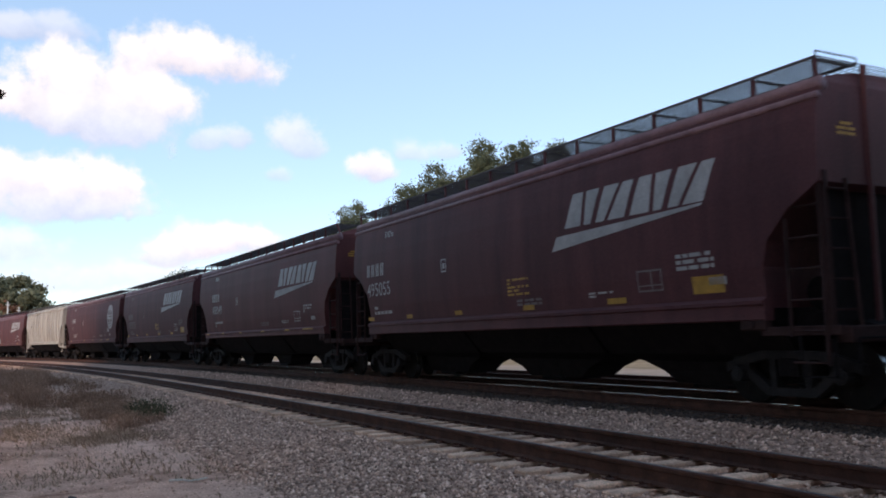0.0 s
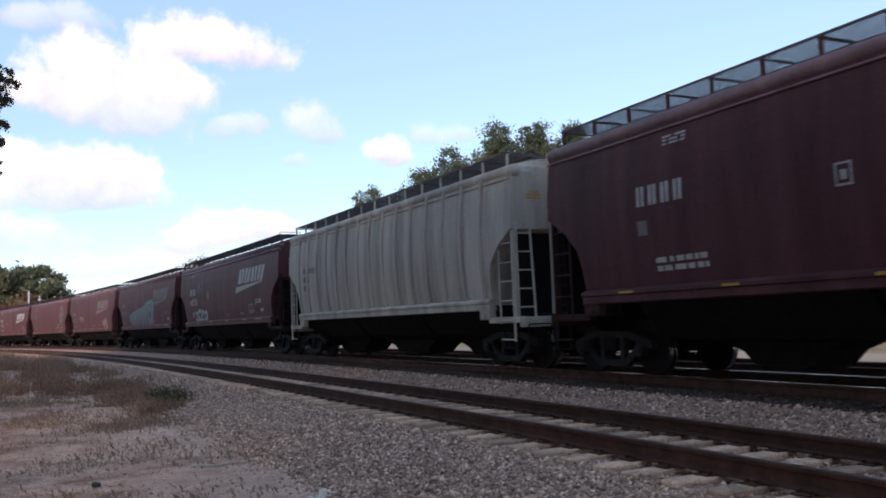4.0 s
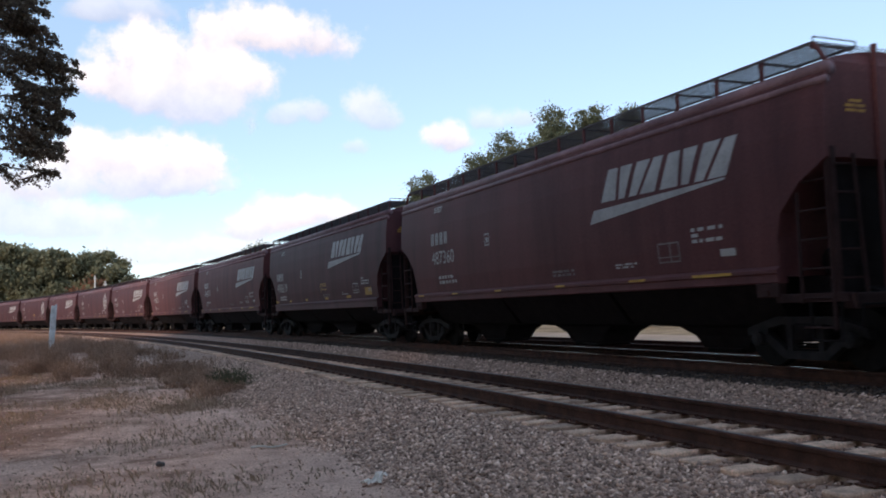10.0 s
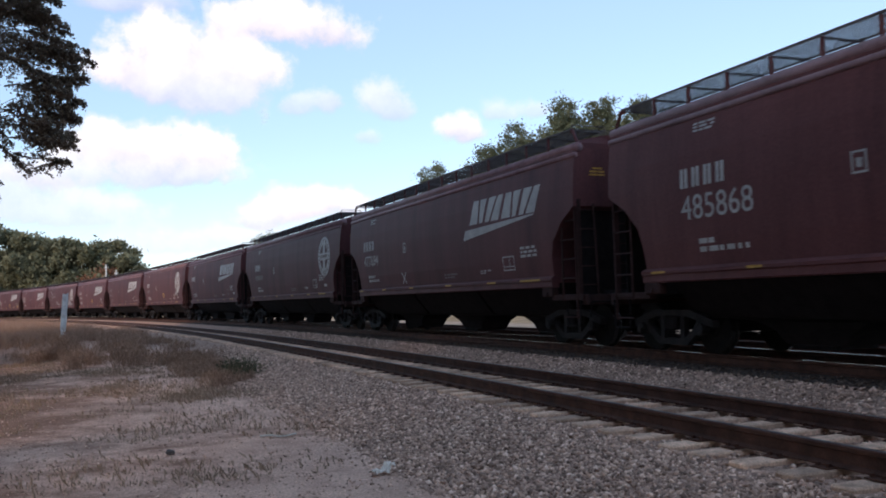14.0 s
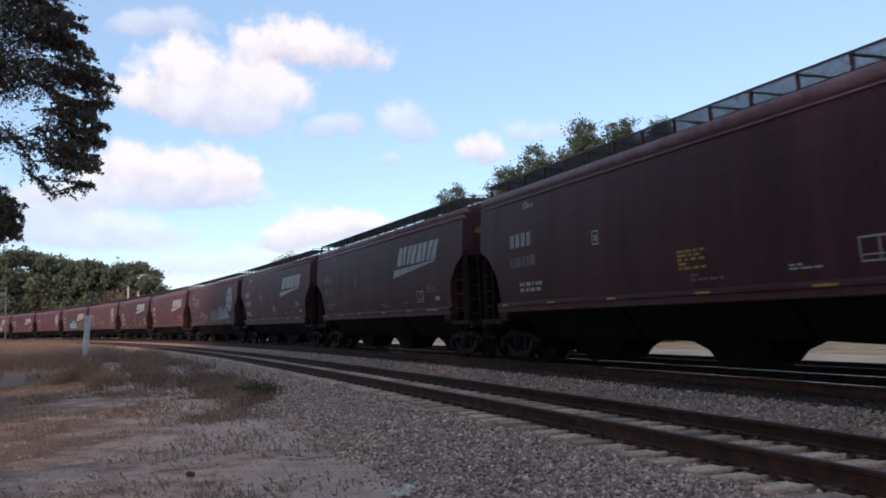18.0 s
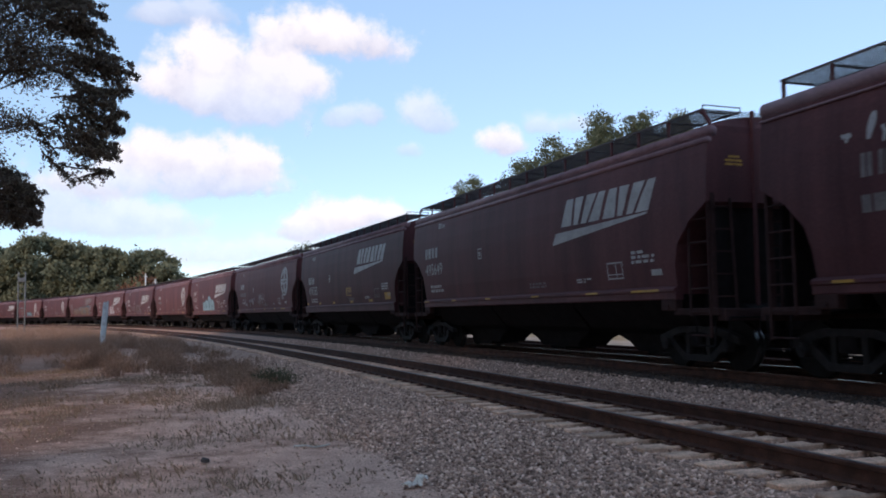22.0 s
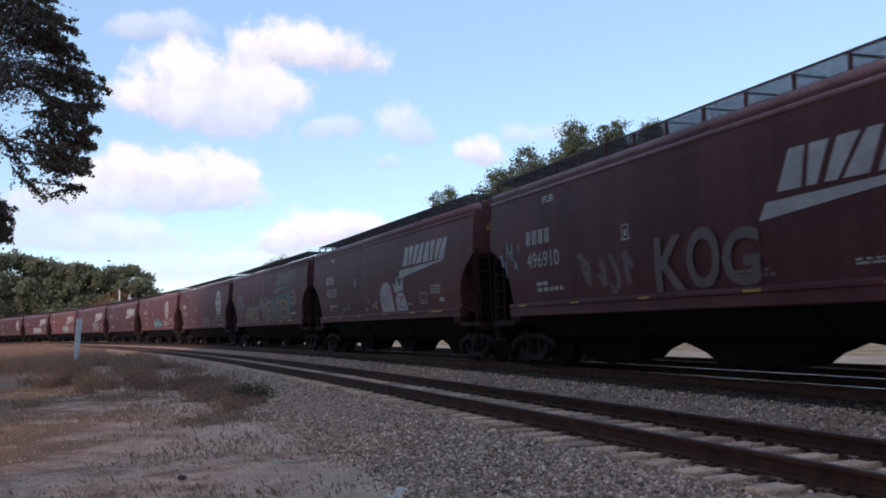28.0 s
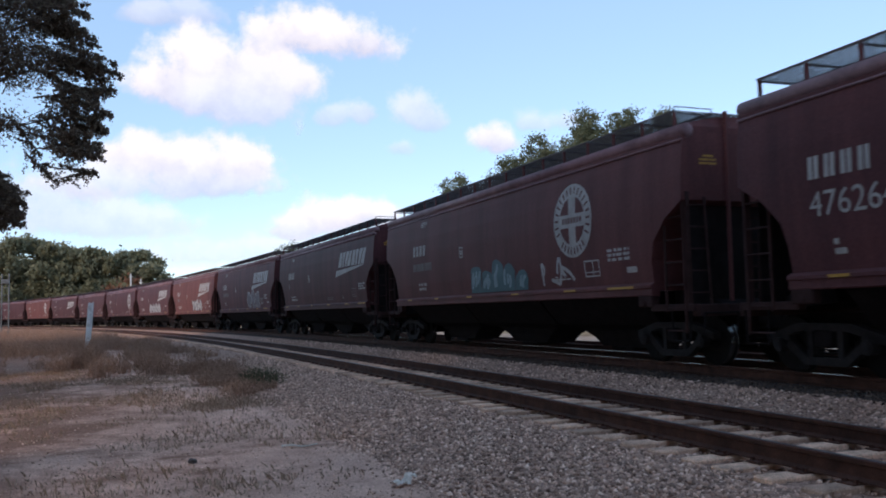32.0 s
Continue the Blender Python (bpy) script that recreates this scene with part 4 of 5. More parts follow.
def hooked(car, u0, u1, z0, tops):
    """Silver letters leaning back, with mint hooks over their heads and violet feet, and one broad letter at the front."""
    n = len(tops)
    w = (u1 - u0) / n
    halo, body, feet, mint, red = [], [], [], [], []

    def arc(cx, cz, rx, rz, a0, a1, m=8):
        return [(cx + rx * math.cos(math.radians(a0 + (a1 - a0) * k / m)), cz + rz * math.sin(math.radians(a0 + (a1 - a0) * k / m))) for k in range(m + 1)]

    for k, top in enumerate(tops):
        a = u0 + w * k
        h = top - z0
        lean = -0.34 * h
        halo.append([(a - 0.05, z0 + 0.35 * h), (a + w, z0 + 0.4 * h)] + arc(a + 0.55 * w + lean * 0.6, top - 0.16, 0.62 * w, 0.27, 0, 180))
        body.append([(a + 0.30 * w, z0), (a + 1.12 * w, z0), (a + 0.98 * w + lean * 0.5, z0 + 0.5 * h)] + arc(a + 0.6 * w + lean * 0.6, top - 0.2, 0.44 * w, 0.2, 0, 180))
        feet.append([(a + 0.08 * w, z0), (a + 0.62 * w, z0), (a + 0.22 * w + lean * 0.3, z0 + 0.55 * h)])
        mint.append(arc(a + 0.34 * w + lean * 0.6, top - 0.36, 0.17 * w, 0.15, 0, 360, 9)[:-1])
        red += line_polys(arc(a + 0.40 * w + lean * 0.6, top - 0.34, 0.30 * w, 0.20, 150, -80), 0.035)
        red += line_polys([(a + 0.62 * w, z0 + 0.03), (a + 0.30 * w + lean * 0.3, z0 + 0.52 * h)], 0.035)
    d0 = u1 + 0.05
    halo.append([(d0 - 0.25, z0 + 0.6), (d0 + 1.7, z0 + 0.4)] + arc(d0 + 1.45, 2.62, 0.62, 0.52, -10, 80) + arc(d0 + 0.15, 2.82, 0.55, 0.22, 90, 190))
    body.append([(d0 + 0.05, z0), (d0 + 1.75, z0)] + arc(d0 + 1.35, 2.4, 0.55, 0.56, -20, 85) + arc(d0 + 0.15, 2.74, 0.42, 0.18, 90, 190))
    feet.append([(d0 - 0.05, z0), (d0 + 0.5, z0), (d0 + 0.15, z0 + 0.75)])
    feet.append([(d0 + 1.8, z0), (d0 + 2.1, z0), (d0 + 2.0, z0 + 0.9), (d0 + 1.92, z0 + 0.5)])
    feet.append([(d0 + 0.85, z0 + 0.42), (d0 + 1.2, z0 + 0.5), (d0 + 1.15, z0 + 0.85), (d0 + 0.8, z0 + 0.78)])
    mint.append([(d0 + 0.62, 2.36), (d0 + 1.12, 2.42), (d0 + 1.2, 2.72), (d0 + 0.7, 2.68)])
    mint.append(arc(d0 + 0.18, 2.42, 0.16, 0.2, 0, 360, 9)[:-1])
    red += line_polys([(d0 + 0.62, 2.0), (d0 + 0.6, 2.78), (d0 + 1.2, 2.8), (d0 + 1.32, 2.3), (d0 + 1.1, 1.95), (d0 + 0.75, 1.98)], 0.04)
    red += line_polys(arc(d0 + 0.2, 2.4, 0.3, 0.3, 160, -90), 0.04)
    for key, group, colour, lift in (("graffiti_halo", halo, G_MINT, 0.009), ("graffiti_fill", body, G_SILVER, 0.014), ("graffiti_rim", feet, G_LILAC, 0.020), ("graffiti_cut", mint, G_MINT, 0.026), ("graffiti_tag", red, G_DARKRED, 0.031)):
        for z in range(2):
            decal(key, group[z::2], colour, car, lift + 0.002 * z, "tall silver graffiti letters with mint tops" if key == "graffiti_fill" else "")
    decal("graffiti_tag", [rect(-5.0, 3.4, 1.482, 1.505)], G_LILAC, car, 0, flat_x=1.6388)


NUMBERS = {0: "495055", 1: "488049", 2: "490425", 5: "487000", 6: "496319", 7: "480332", 9: "487360", 10: "490619", 11: "486071", 12: "485868", 13: "477694", 17: "489322", 18: "495658", 20: "495649", 21: "490583", 25: "496910", 26: "483103", 27: "482675", 28: "476264", 23: "496016"}
RINGS = {3: 6.95, 8: 6.7, 14: 6.75, 16: 6.8, 19: 6.95, 22: 6.6, 24: 6.3, 28: 5.9, 29: 4.55, 34: 5.4, 37: 5.6}
PLAIN = {4, 30, 35, 38}
LOGO_U = {0: 2.6, 1: 2.95, 2: 2.3, 5: 3.05, 6: 2.6, 7: 2.85, 9: 2.87, 10: 2.05, 11: 2.83, 12: 2.93, 13: 2.71, 17: 2.76, 18: 2.65, 20: 2.6, 21: 2.2, 23: 2.7, 25: 1.85, 26: 3.1, 27: 3.1}
LOGO_DZ = {2: 0.15, 10: 0.15, 21: 0.15, 23: -0.12, 25: -0.12, 27: 0.3}
NUMBER_U = {0: -6.5, 1: -5.73, 2: -6.0, 5: -5.6, 6: -6.5, 7: -6.7, 9: -5.5, 10: -6.1, 11: -5.75, 12: -5.67, 13: -6.05, 17: -6.7, 18: -6.25, 20: -6.5, 21: -6.0, 23: -6.1, 25: -6.1, 27: -6.5, 28: -6.9}
NUMBER_DZ = {0: -0.08, 2: -0.27, 6: -0.08, 7: -0.23, 10: -0.27, 21: -0.27}
SOFT = {2, 6, 7, 8, 17, 19, 27}
for i, car in TRAIN:
    if i == 4:
        bars(car, -5.6, -4.2, 2.3, 3.2, 3, DIM_MARK, 900)
        continue
    rng = random.Random(1000 + i)
    mk = DIM_MARK if i in SOFT else WHITE_MARK
    paint = CARS[i + 1][0]
    if i in RINGS:
        ring_logo(car, RINGS[i], mk if i in (8, 16) else WHITE_MARK, paint)
    elif i not in PLAIN or i == 30:
        slanted_logo(car, LOGO_U.get(i, 2.75), DIM_MARK if i in (7, 27, 6) else WHITE_MARK, 2.69 + LOGO_DZ.get(i, 0.0), 4.3)
    # reporting mark: four plain blocks; then the number
    dz, un = NUMBER_DZ.get(i, 0.0), NUMBER_U.get(i, -6.0)
    for k in range(4):
        u = un + 0.02 + 0.31 * k
        decal("letter_block", [rect(u, u + 0.085, 2.93 + dz, 3.27 + dz), rect(u + 0.115, u + 0.20, 2.93 + dz, 3.27 + dz)], mk, car, 0.006)
    if i in NUMBERS:
        number(car, NUMBERS[i], un, 2.38 + dz, 0.42 if i in (2, 10, 11, 12, 21) else 0.37, mk)
    else:
        bars(car, un, un + 1.7, 2.36, 2.76, 1, DIM_MARK, i * 7 + 1, "road_number")
    bars(car, un + 0.4, un + 1.6, 1.78 + 0.25 * dz, 2.06 + 0.4 * dz, 2, mk, i * 7 + 2)
    bars(car, -5.3, -4.75, 3.86, 4.04, 3, mk, i * 7 + 3)
    frame_mark(car, -1.98, -1.72, 2.66, 2.97, mk, i)
    frame_mark(car, 4.95, 5.55, 1.78, 2.14, WHITE_MARK if i % 3 else DIM_MARK, i)
    bars(car, 5.9, 6.7, 2.05, 2.34, 3, mk, i * 7 + 4)
    bars(car, 3.6, 4.3, 1.75, 1.86, 2, mk, i * 7 + 5)
    bars(car, 1.2, 2.1, 1.7, 1.86, 2, DIM_MARK, i * 7 + 6)
    if rng.random() < 0.8:
        decal("data_plate", [rect(6.55, 6.9, 1.80, 1.92)], WHITE_MARK, car, 0.006)
    if i in (0, 2, 10, 16, 18, 21, 23):
        bars(car, 0.9, 1.7, 1.92, 2.30, 5, YELLOW, i * 7 + 8, "yellow_notice")
    tags = [(-6.6, -6.2), (-4.1, -3.75), (-1.5, -1.15), (1.4, 1.8), (4.1, 4.6)]
    on_sill = i not in (0, 2, 10, 21)
    for a, b in tags:
        if on_sill:
            decal("reflector", [rect(a, b, 1.478, 1.523)], YELLOW, car, 0, flat_x=1.6385)
        else:
            decal("reflector", [rect(a, b, 1.62, 1.72)], YELLOW, car)
    if on_sill:
        decal("reflector", [rect(5.9, 6.85, 1.476, 1.524)], YELLOW, car, 0, flat_x=1.6385)
    else:
        decal("reflector", [rect(6.2, 6.85, 1.68, 1.95)], YELLOW, car)

# graffiti, car by car
columns(CAR[5], -4.6, -2.2, 1.60, [2.1, 2.2, 2.15, 2.1], G_WHITE, G_BLACK, None, G_BLACK, 11, "white bubble graffiti near the sill")
scribble(CAR[5], -3.9, -2.9, 2.85, 3.65, 3, G_GREY, 12, 0.09)
hooked(CAR[6], -3.7, 1.15, 1.60, [2.25, 2.42, 2.5, 2.58, 2.66, 2.74])
scribble(CAR[7], -3.6, -1.9, 2.1, 2.75, 5, G_WHITE, 14, 0.05)
scribble(CAR[7], 5.2, 6.6, 1.62, 2.3, 4, G_WHITE, 15, 0.09)
scribble(CAR[19], -3.5, -0.2, 1.6, 2.4, 5, G_WHITE, 16, 0.06)
scribble(CAR[19], -5.0, -3.3, 2.4, 3.5, 4, G_WHITE, 17, 0.045)
blob_letters(CAR[19], 0.6, 3.6, 1.62, 2.35, 4, G_GREEN, G_GREY, 18, G_GREY, "faded moss-green graffiti")
blob_letters(CAR[19], 3.5, 6.5, 1.62, 2.6, 4, G_DIMWHITE, G_GREY, 19, G_GREY, "dull white graffiti letters under the round sign")
scribble(CAR[19], -6.4, -5.3, 3.35, 3.85, 3, G_WHITE, 73, 0.06)
scribble(CAR[22], -5.2, -3.9, 1.75, 2.3, 7, G_WHITE, 20, 0.045)
scribble(CAR[22], -3.2, -1.6, 1.75, 2.3, 7, G_WHITE, 21, 0.045)
scribble(CAR[22], -0.3, 1.6, 1.75, 2.5, 9, G_WHITE, 22, 0.045)
columns(CAR[23], -2.2, 2.3, 1.60, [2.3, 2.45, 2.75, 2.4], G_PALE, G_TEAL, None, G_TEAL, 23, "pale blue bubble graffiti")
scribble(CAR[23], 3.5, 4.5, 1.8, 2.4, 3, G_WHITE, 24, 0.04)
scribble(CAR[25], -3.8, -1.4, 1.65, 2.6, 4, G_GREYTAG, 25, 0.15, "broad grey spray tag")
decal("graffiti_tag", [rect(-2.25, -2.17, 1.66, 2.02, 0.95)], G_WHITE, CAR[13], 0.010, "white spray-painted cross")
decal("graffiti_tag", [rect(-1.93, -1.85, 1.66, 2.02, -0.95)], G_WHITE, CAR[13], 0.012)
fat_text(CAR[25], "KOG", -1.0, 1.8, 1.62, 2.6, G_GREYTAG, None, None, "broad grey spray tag")
decal("graffiti_fill", [[(1.2, 1.60), (2.5, 1.60), (2.42, 2.05), (2.25, 2.45), (1.9, 2.62), (1.5, 2.6), (1.2, 2.4), (1.1, 1.95)], [(2.72, 1.60), (3.75, 1.60), (3.72, 1.95), (3.45, 2.22), (2.9, 2.22), (2.7, 1.95)]], G_WHITE, CAR[26], 0.010, "two pale spray-painted shapes, one with a crown")
for pts in (spiral(1.98, 2.2, 0.28, 2.0), [(1.3, 2.2), (1.6, 1.95), (1.75, 1.65)], [(1.25, 1.95), (1.7, 2.1)], [(1.5, 2.55), (1.62, 2.2)], [(2.9, 2.1), (3.3, 2.05), (3.0, 1.75), (3.5, 1.7)], [(3.1, 1.95), (3.6, 2.1)], [(2.62, 1.65), (2.68, 1.95), (2.9, 2.26), (3.45, 2.26), (3.75, 1.98)], [(1.08, 1.95), (1.18, 2.42), (1.5, 2.64), (1.9, 2.66), (2.28, 2.48), (2.46, 2.05)]):
    decal("graffiti_tag", line_polys(pts, 0.04), G_RED, CAR[26], 0.016)
scribble(CAR[26], -5.4, -3.8, 1.62, 1.95, 4, G_GREY, 51, 0.05)
decal("graffiti_fill", [[(2.68, 2.24), (2.5, 2.6), (2.75, 2.42), (2.92, 2.8), (3.15, 2.42), (3.55, 2.8), (3.5, 2.24)]], G_WHITE, CAR[26], 0.012)
scribble(CAR[26], -0.7, 0.7, 1.65, 2.1, 4, G_WHITE, 28, 0.04)
scribble(CAR[26], -3.9, -2.6, 1.65, 2.05, 4, G_PALE, 29, 0.06)
columns(CAR[27], 0.25, 6.3, 1.60, [2.82, 2.86, 2.82, 2.80, 2.85, 2.9, 2.96, 3.0], G_TEAL, None, None, None, 60, "blue-green spray-painted cloud behind the letters", 0.0)
fat_text(CAR[27], "REXTER", 0.45, 6.2, 1.64, 2.66, G_ORANGE, G_BLACK, None, "large orange graffiti letters with black edges")
fat_text(CAR[27], "ARES", -4.3, -0.6, 1.64, 2.42, G_ORANGE, G_BLACK, G_TEAL, "orange graffiti letters with blue edges")
scribble(CAR[27], -6.6, -4.8, 1.9, 3.3, 4, G_DIMWHITE, 32, 0.05)
for k, (za, zb) in enumerate(((2.85, 3.1), (2.55, 2.8), (2.25, 2.5), (1.75, 1.95))):
    scribble(CAR[27], 6.15, 7.35, za, zb, 7, G_WHITE, 61 + k, 0.04)
scribble(CAR[27], -0.5, 0.3, 2.0, 3.0, 4, G_DIMWHITE, 33, 0.045)
scribble(CAR[27], -5.2, -4.4, 2.3, 2.9, 4, G_DIMWHITE, 71, 0.04)
scribble(CAR[28], -3.6, -1.4, 1.62, 2.1, 10, G_GREY, 34, 0.05)
scribble(CAR[25], -7.6, -6.4, 2.2, 3.2, 6, G_PALE, 72, 0.045, "thin pale blue spray tag")
scribble(CAR[28], 0.2, 2.8, 1.62, 2.2, 12, G_DIMWHITE, 35, 0.04)
columns(CAR[29], -1.3, 2.2, 1.60, [2.35, 2.2, 2.45, 2.3, 2.1], G_TEAL, None, None, G_PALE, 36, "weathered teal graffiti")
scribble(CAR[29], 2.6, 4.6, 1.6, 2.3, 3, G_WHITE, 37, 0.09)
blob_letters(CAR[31], 1.5, 4.8, 1.60, 2.5, 3, G_GREY, G_WHITE, 38, G_GREY, "grey graffiti")
blob_letters(CAR[32], 0.5, 4.0, 1.60, 2.4, 4, G_WHITE, G_TEAL, 39, G_TEAL, "white and blue graffiti")
blob_letters(CAR[33], -1.5, 4.0, 1.60, 2.3, 4, G_WHITE, G_GREY, 40, G_GREY, "white graffiti")


# ---------------------------------------------------------------- trees and undergrowth
def leaf_material(name, c0, c1, c2, trans=0.25):
    m = bpy.data.materials.new(name)
    m.use_nodes = True
    n, l = m.node_tree.nodes, m.node_tree.links
    b = n["Principled BSDF"]
    b.inputs["Roughness"].default_value, b.inputs["Specular IOR Level"].default_value = 0.6, 0.25
    geo = n.new("ShaderNodeNewGeometry")
    rp = n.new("ShaderNodeValToRGB")
    e = rp.color_ramp.elements
    e[0].color, e[1].color = (*c0, 1), (*c2, 1)
    k = e.new(0.55)
    k.color = (*c1, 1)
    l.new(geo.outputs["Random Per Island"], rp.inputs[0])
    l.new(rp.outputs[0], b.inputs["Base Color"])
    tr = n.new("ShaderNodeBsdfTranslucent")
    l.new(rp.outputs[0], tr.inputs[0])
    mx = n.new("ShaderNodeMixShader")
    mx.inputs[0].default_value = trans
    l.new(b.outputs[0], mx.inputs[1])
    l.new(tr.outputs[0], mx.inputs[2])
    l.new(mx.outputs[0], n["Material Output"].inputs[0])
    return m


OAK = leaf_material("dark_oak_leaves", (0.115, 0.082, 0.066), (0.16, 0.12, 0.092), (0.22, 0.175, 0.125), 0.45)
OLIVE = leaf_material("olive_leaves", (0.085, 0.10, 0.062), (0.13, 0.145, 0.085), (0.20, 0.20, 0.12), 0.4)
WOODS = leaf_material("woodland_leaves", (0.18, 0.18, 0.115), (0.215, 0.215, 0.135), (0.265, 0.25, 0.155), 0.45)
AUTUMN = leaf_material("rust_leaves", (0.17, 0.075, 0.045), (0.24, 0.11, 0.065), (0.29, 0.16, 0.09), 0.35)
WEED = leaf_material("dry_weed", (0.20, 0.118, 0.082), (0.31, 0.185, 0.128), (0.43, 0.275, 0.195), 0.25)
TUFT = leaf_material("pale_dry_grass", (0.22, 0.148, 0.105), (0.31, 0.21, 0.15), (0.42, 0.30, 0.22), 0.25)
WEEDG = leaf_material("green_weed", (0.05, 0.055, 0.03), (0.08, 0.085, 0.045), (0.14, 0.12, 0.07), 0.2)
BARK = mat("grey_bark", (0.10, 0.08, 0.065), 0.95, var=0.35, scale=5, fine=30, bump=0.6)


def leaf_mesh(name, pts, size, rng, material, stretch=1.7, droop=0.0):
    """Leaves as small bent diamonds, one at each point."""
    n = len(pts)
    d = rng.normal(size=(n, 3))
    d[:, 2] -= droop
    d /= np.linalg.norm(d, axis=1)[:, None]
    up = rng.normal(size=(n, 3))
    w = np.cross(d, up)
    w /= np.linalg.norm(w, axis=1)[:, None] + 1e-9
    nn = np.cross(d, w)
    s = (size * (0.6 + 0.8 * rng.rand(n)))[:, None]
    L_, W_ = d * s * stretch * 0.5, w * s * 0.5
    v = np.stack([pts - L_, pts + W_ + nn * s * 0.12, pts + L_, pts - W_ + nn * s * 0.12], 1)
    f = np.arange(4 * n).reshape(n, 4)
    me = bpy.data.meshes.new(name)
    fill_mesh(me, v.reshape(-1, 3), f)
    me.materials.append(material)
    return me


def clump_points(blobs, per_m3, rng, clump=0.35, fill=0.9, per=26):
    """Points in twig clumps spread through ellipsoids (x, y, z, rx, ry, rz), thicker towards the outside."""
    out = []
    for x, y, z, rx, ry, rz in blobs:
        k = max(4, int(per_m3 * rx * ry * rz * 4.19))
        u = rng.normal(size=(k, 3))
        u /= np.linalg.norm(u, axis=1)[:, None]
        r = rng.rand(k) ** 0.45 * (1 + 0.16 * rng.normal(size=k))
        c = u * r[:, None] * np.array([rx, ry, rz]) * fill + np.array([x, y, z])
        sc = clump * (0.5 + rng.rand(k))
        p = c[:, None, :] + rng.normal(size=(k, per, 3)) * sc[:, None, None] * np.array([1, 1, 0.7])
        out.append(p.reshape(-1, 3))
    return np.concatenate(out)


def limb(bm, a, b, r0, r1, rng, bends=3):
    a, b = Vector(a), Vector(b)
    p, d = a, (b - a).length
    for k in range(bends):
        f = (k + 1) / bends
        q = a.lerp(b, f) + (Vector([rng.uniform(-0.05, 0.05) * d for _ in range(3)]) if k < bends - 1 else Vector())
        tube(bm, p, q, r0 + (r1 - r0) * k / bends, 7, r0 + (r1 - r0) * f)
        p = q


def tree(name, base, blobs, trunk_r, size, per_m3, seed, material, label, clump=0.35, per=26, category="tree", sprays=()):
    rng = np.random.RandomState(seed)
    rr = random.Random(seed)
    t = tagged(new(name), label, category)
    t.matrix_basis = pose(*base)
    top = max(b[2] for b in blobs)
    bm = bmesh.new()
    cx, cy = np.mean([b[0] for b in blobs]), np.mean([b[1] for b in blobs])
    mid = (cx * 0.35, cy * 0.35, top * 0.55)
    limb(bm, (0, 0, -0.3), mid, trunk_r, trunk_r * 0.6, rr, 4)
    part("trunk", bm, BARK, t)
    for b in blobs:
        bm = bmesh.new()
        st = Vector(mid) * rr.uniform(0.75, 1.0)
        thin = min(1.0, b[3] / 1.2) ** 2
        if b[3] < 0.3:
            st = Vector(b[:3]) - Vector((b[3] * 2.5, 0, -b[5]))
        limb(bm, st, b[:3], trunk_r * (0.38 * thin + 0.03), trunk_r * (0.08 * thin + 0.01), rr, 4)
        for k in range(5):
            q = Vector(b[:3]) + Vector([rr.uniform(-0.75, 0.75) * b[3 + j] for j in range(3)])
            limb(bm, Vector(b[:3]).lerp(st, rr.uniform(0.0, 0.4)), q, trunk_r * (0.09 * thin + 0.01), trunk_r * 0.015, rr, 2)
        part("limb", bm, BARK, t)
    pts = [clump_points(blobs, per_m3, rng, clump, 0.9, per)]
    for a, b in sprays:
        # a drooping spray: a thin limb with leaves thinning towards its tip
        bm = bmesh.new()
        limb(bm, a, b, 0.022, 0.005, rr, 5)
        part("limb", bm, BARK, t)
        av, bv = np.array(a), np.array(b)
        along = (bv - av) / np.linalg.norm(bv - av)
        for k in range(13):
            f = (k + rng.rand()) / 13
            out = along * 0.7 + rng.normal(size=3) * np.array([0.5, 0.8, 0.5])
            out /= np.linalg.norm(out)
            g = rng.rand(38)
            q = av + (bv - av) * f + out * (g * (0.34 * (1.1 - f) + 0.05))[:, None] + rng.normal(size=(38, 3)) * 0.028
            q[:, 2] -= 0.08 * g * g
            pts.append(q)
    me = leaf_mesh("crown", np.concatenate(pts), size, rng, material)
    c = new("crown", me)
    c.parent = t
    return t


# the oak whose branches hang into view: sprays of twigs reach out and droop from the rim of its crown
rr = random.Random(88)
SPRAYS = []
for k in range(78):
    z = 4.95 + 5.2 * (k + rr.random()) / 78
    rim = float(np.interp(z, [4.9, 5.4, 5.8, 6.4, 7.0, 7.3, 7.7, 8.5, 9.1, 10.2], [5.95, 6.3, 6.2, 6.35, 6.45, 6.55, 6.05, 5.85, 5.45, 5.1])) - 0.42 * rr.random() ** 1.5
    y = -1.0 + rr.uniform(-0.6, 0.6)
    SPRAYS.append(((rim - rr.uniform(0.7, 1.3), y, z + rr.uniform(-0.35, 0.7)), (rim, y + rr.uniform(-0.2, 0.2), z + rr.uniform(-0.1, 0.1))))
for k in range(26):
    z = rr.uniform(3.6, 4.85)
    rim = float(np.interp(z, [3.5, 3.9, 4.5, 4.9], [4.35, 4.72, 4.68, 4.3])) - 0.35 * rr.random()
    y = -1.0 + rr.uniform(-0.5, 0.5)
    SPRAYS.append(((rim - rr.uniform(0.6, 1.0), y, z + rr.uniform(0.1, 0.4)), (rim, y, z)))
SPRAYS += [((4.6, -1.0, 5.35), (5.25, -1.0, 4.72)), ((4.9, -0.9, 6.2), (5.6, -1.0, 5.4)), ((4.3, -1.1, 6.1), (4.9, -1.0, 5.3))]
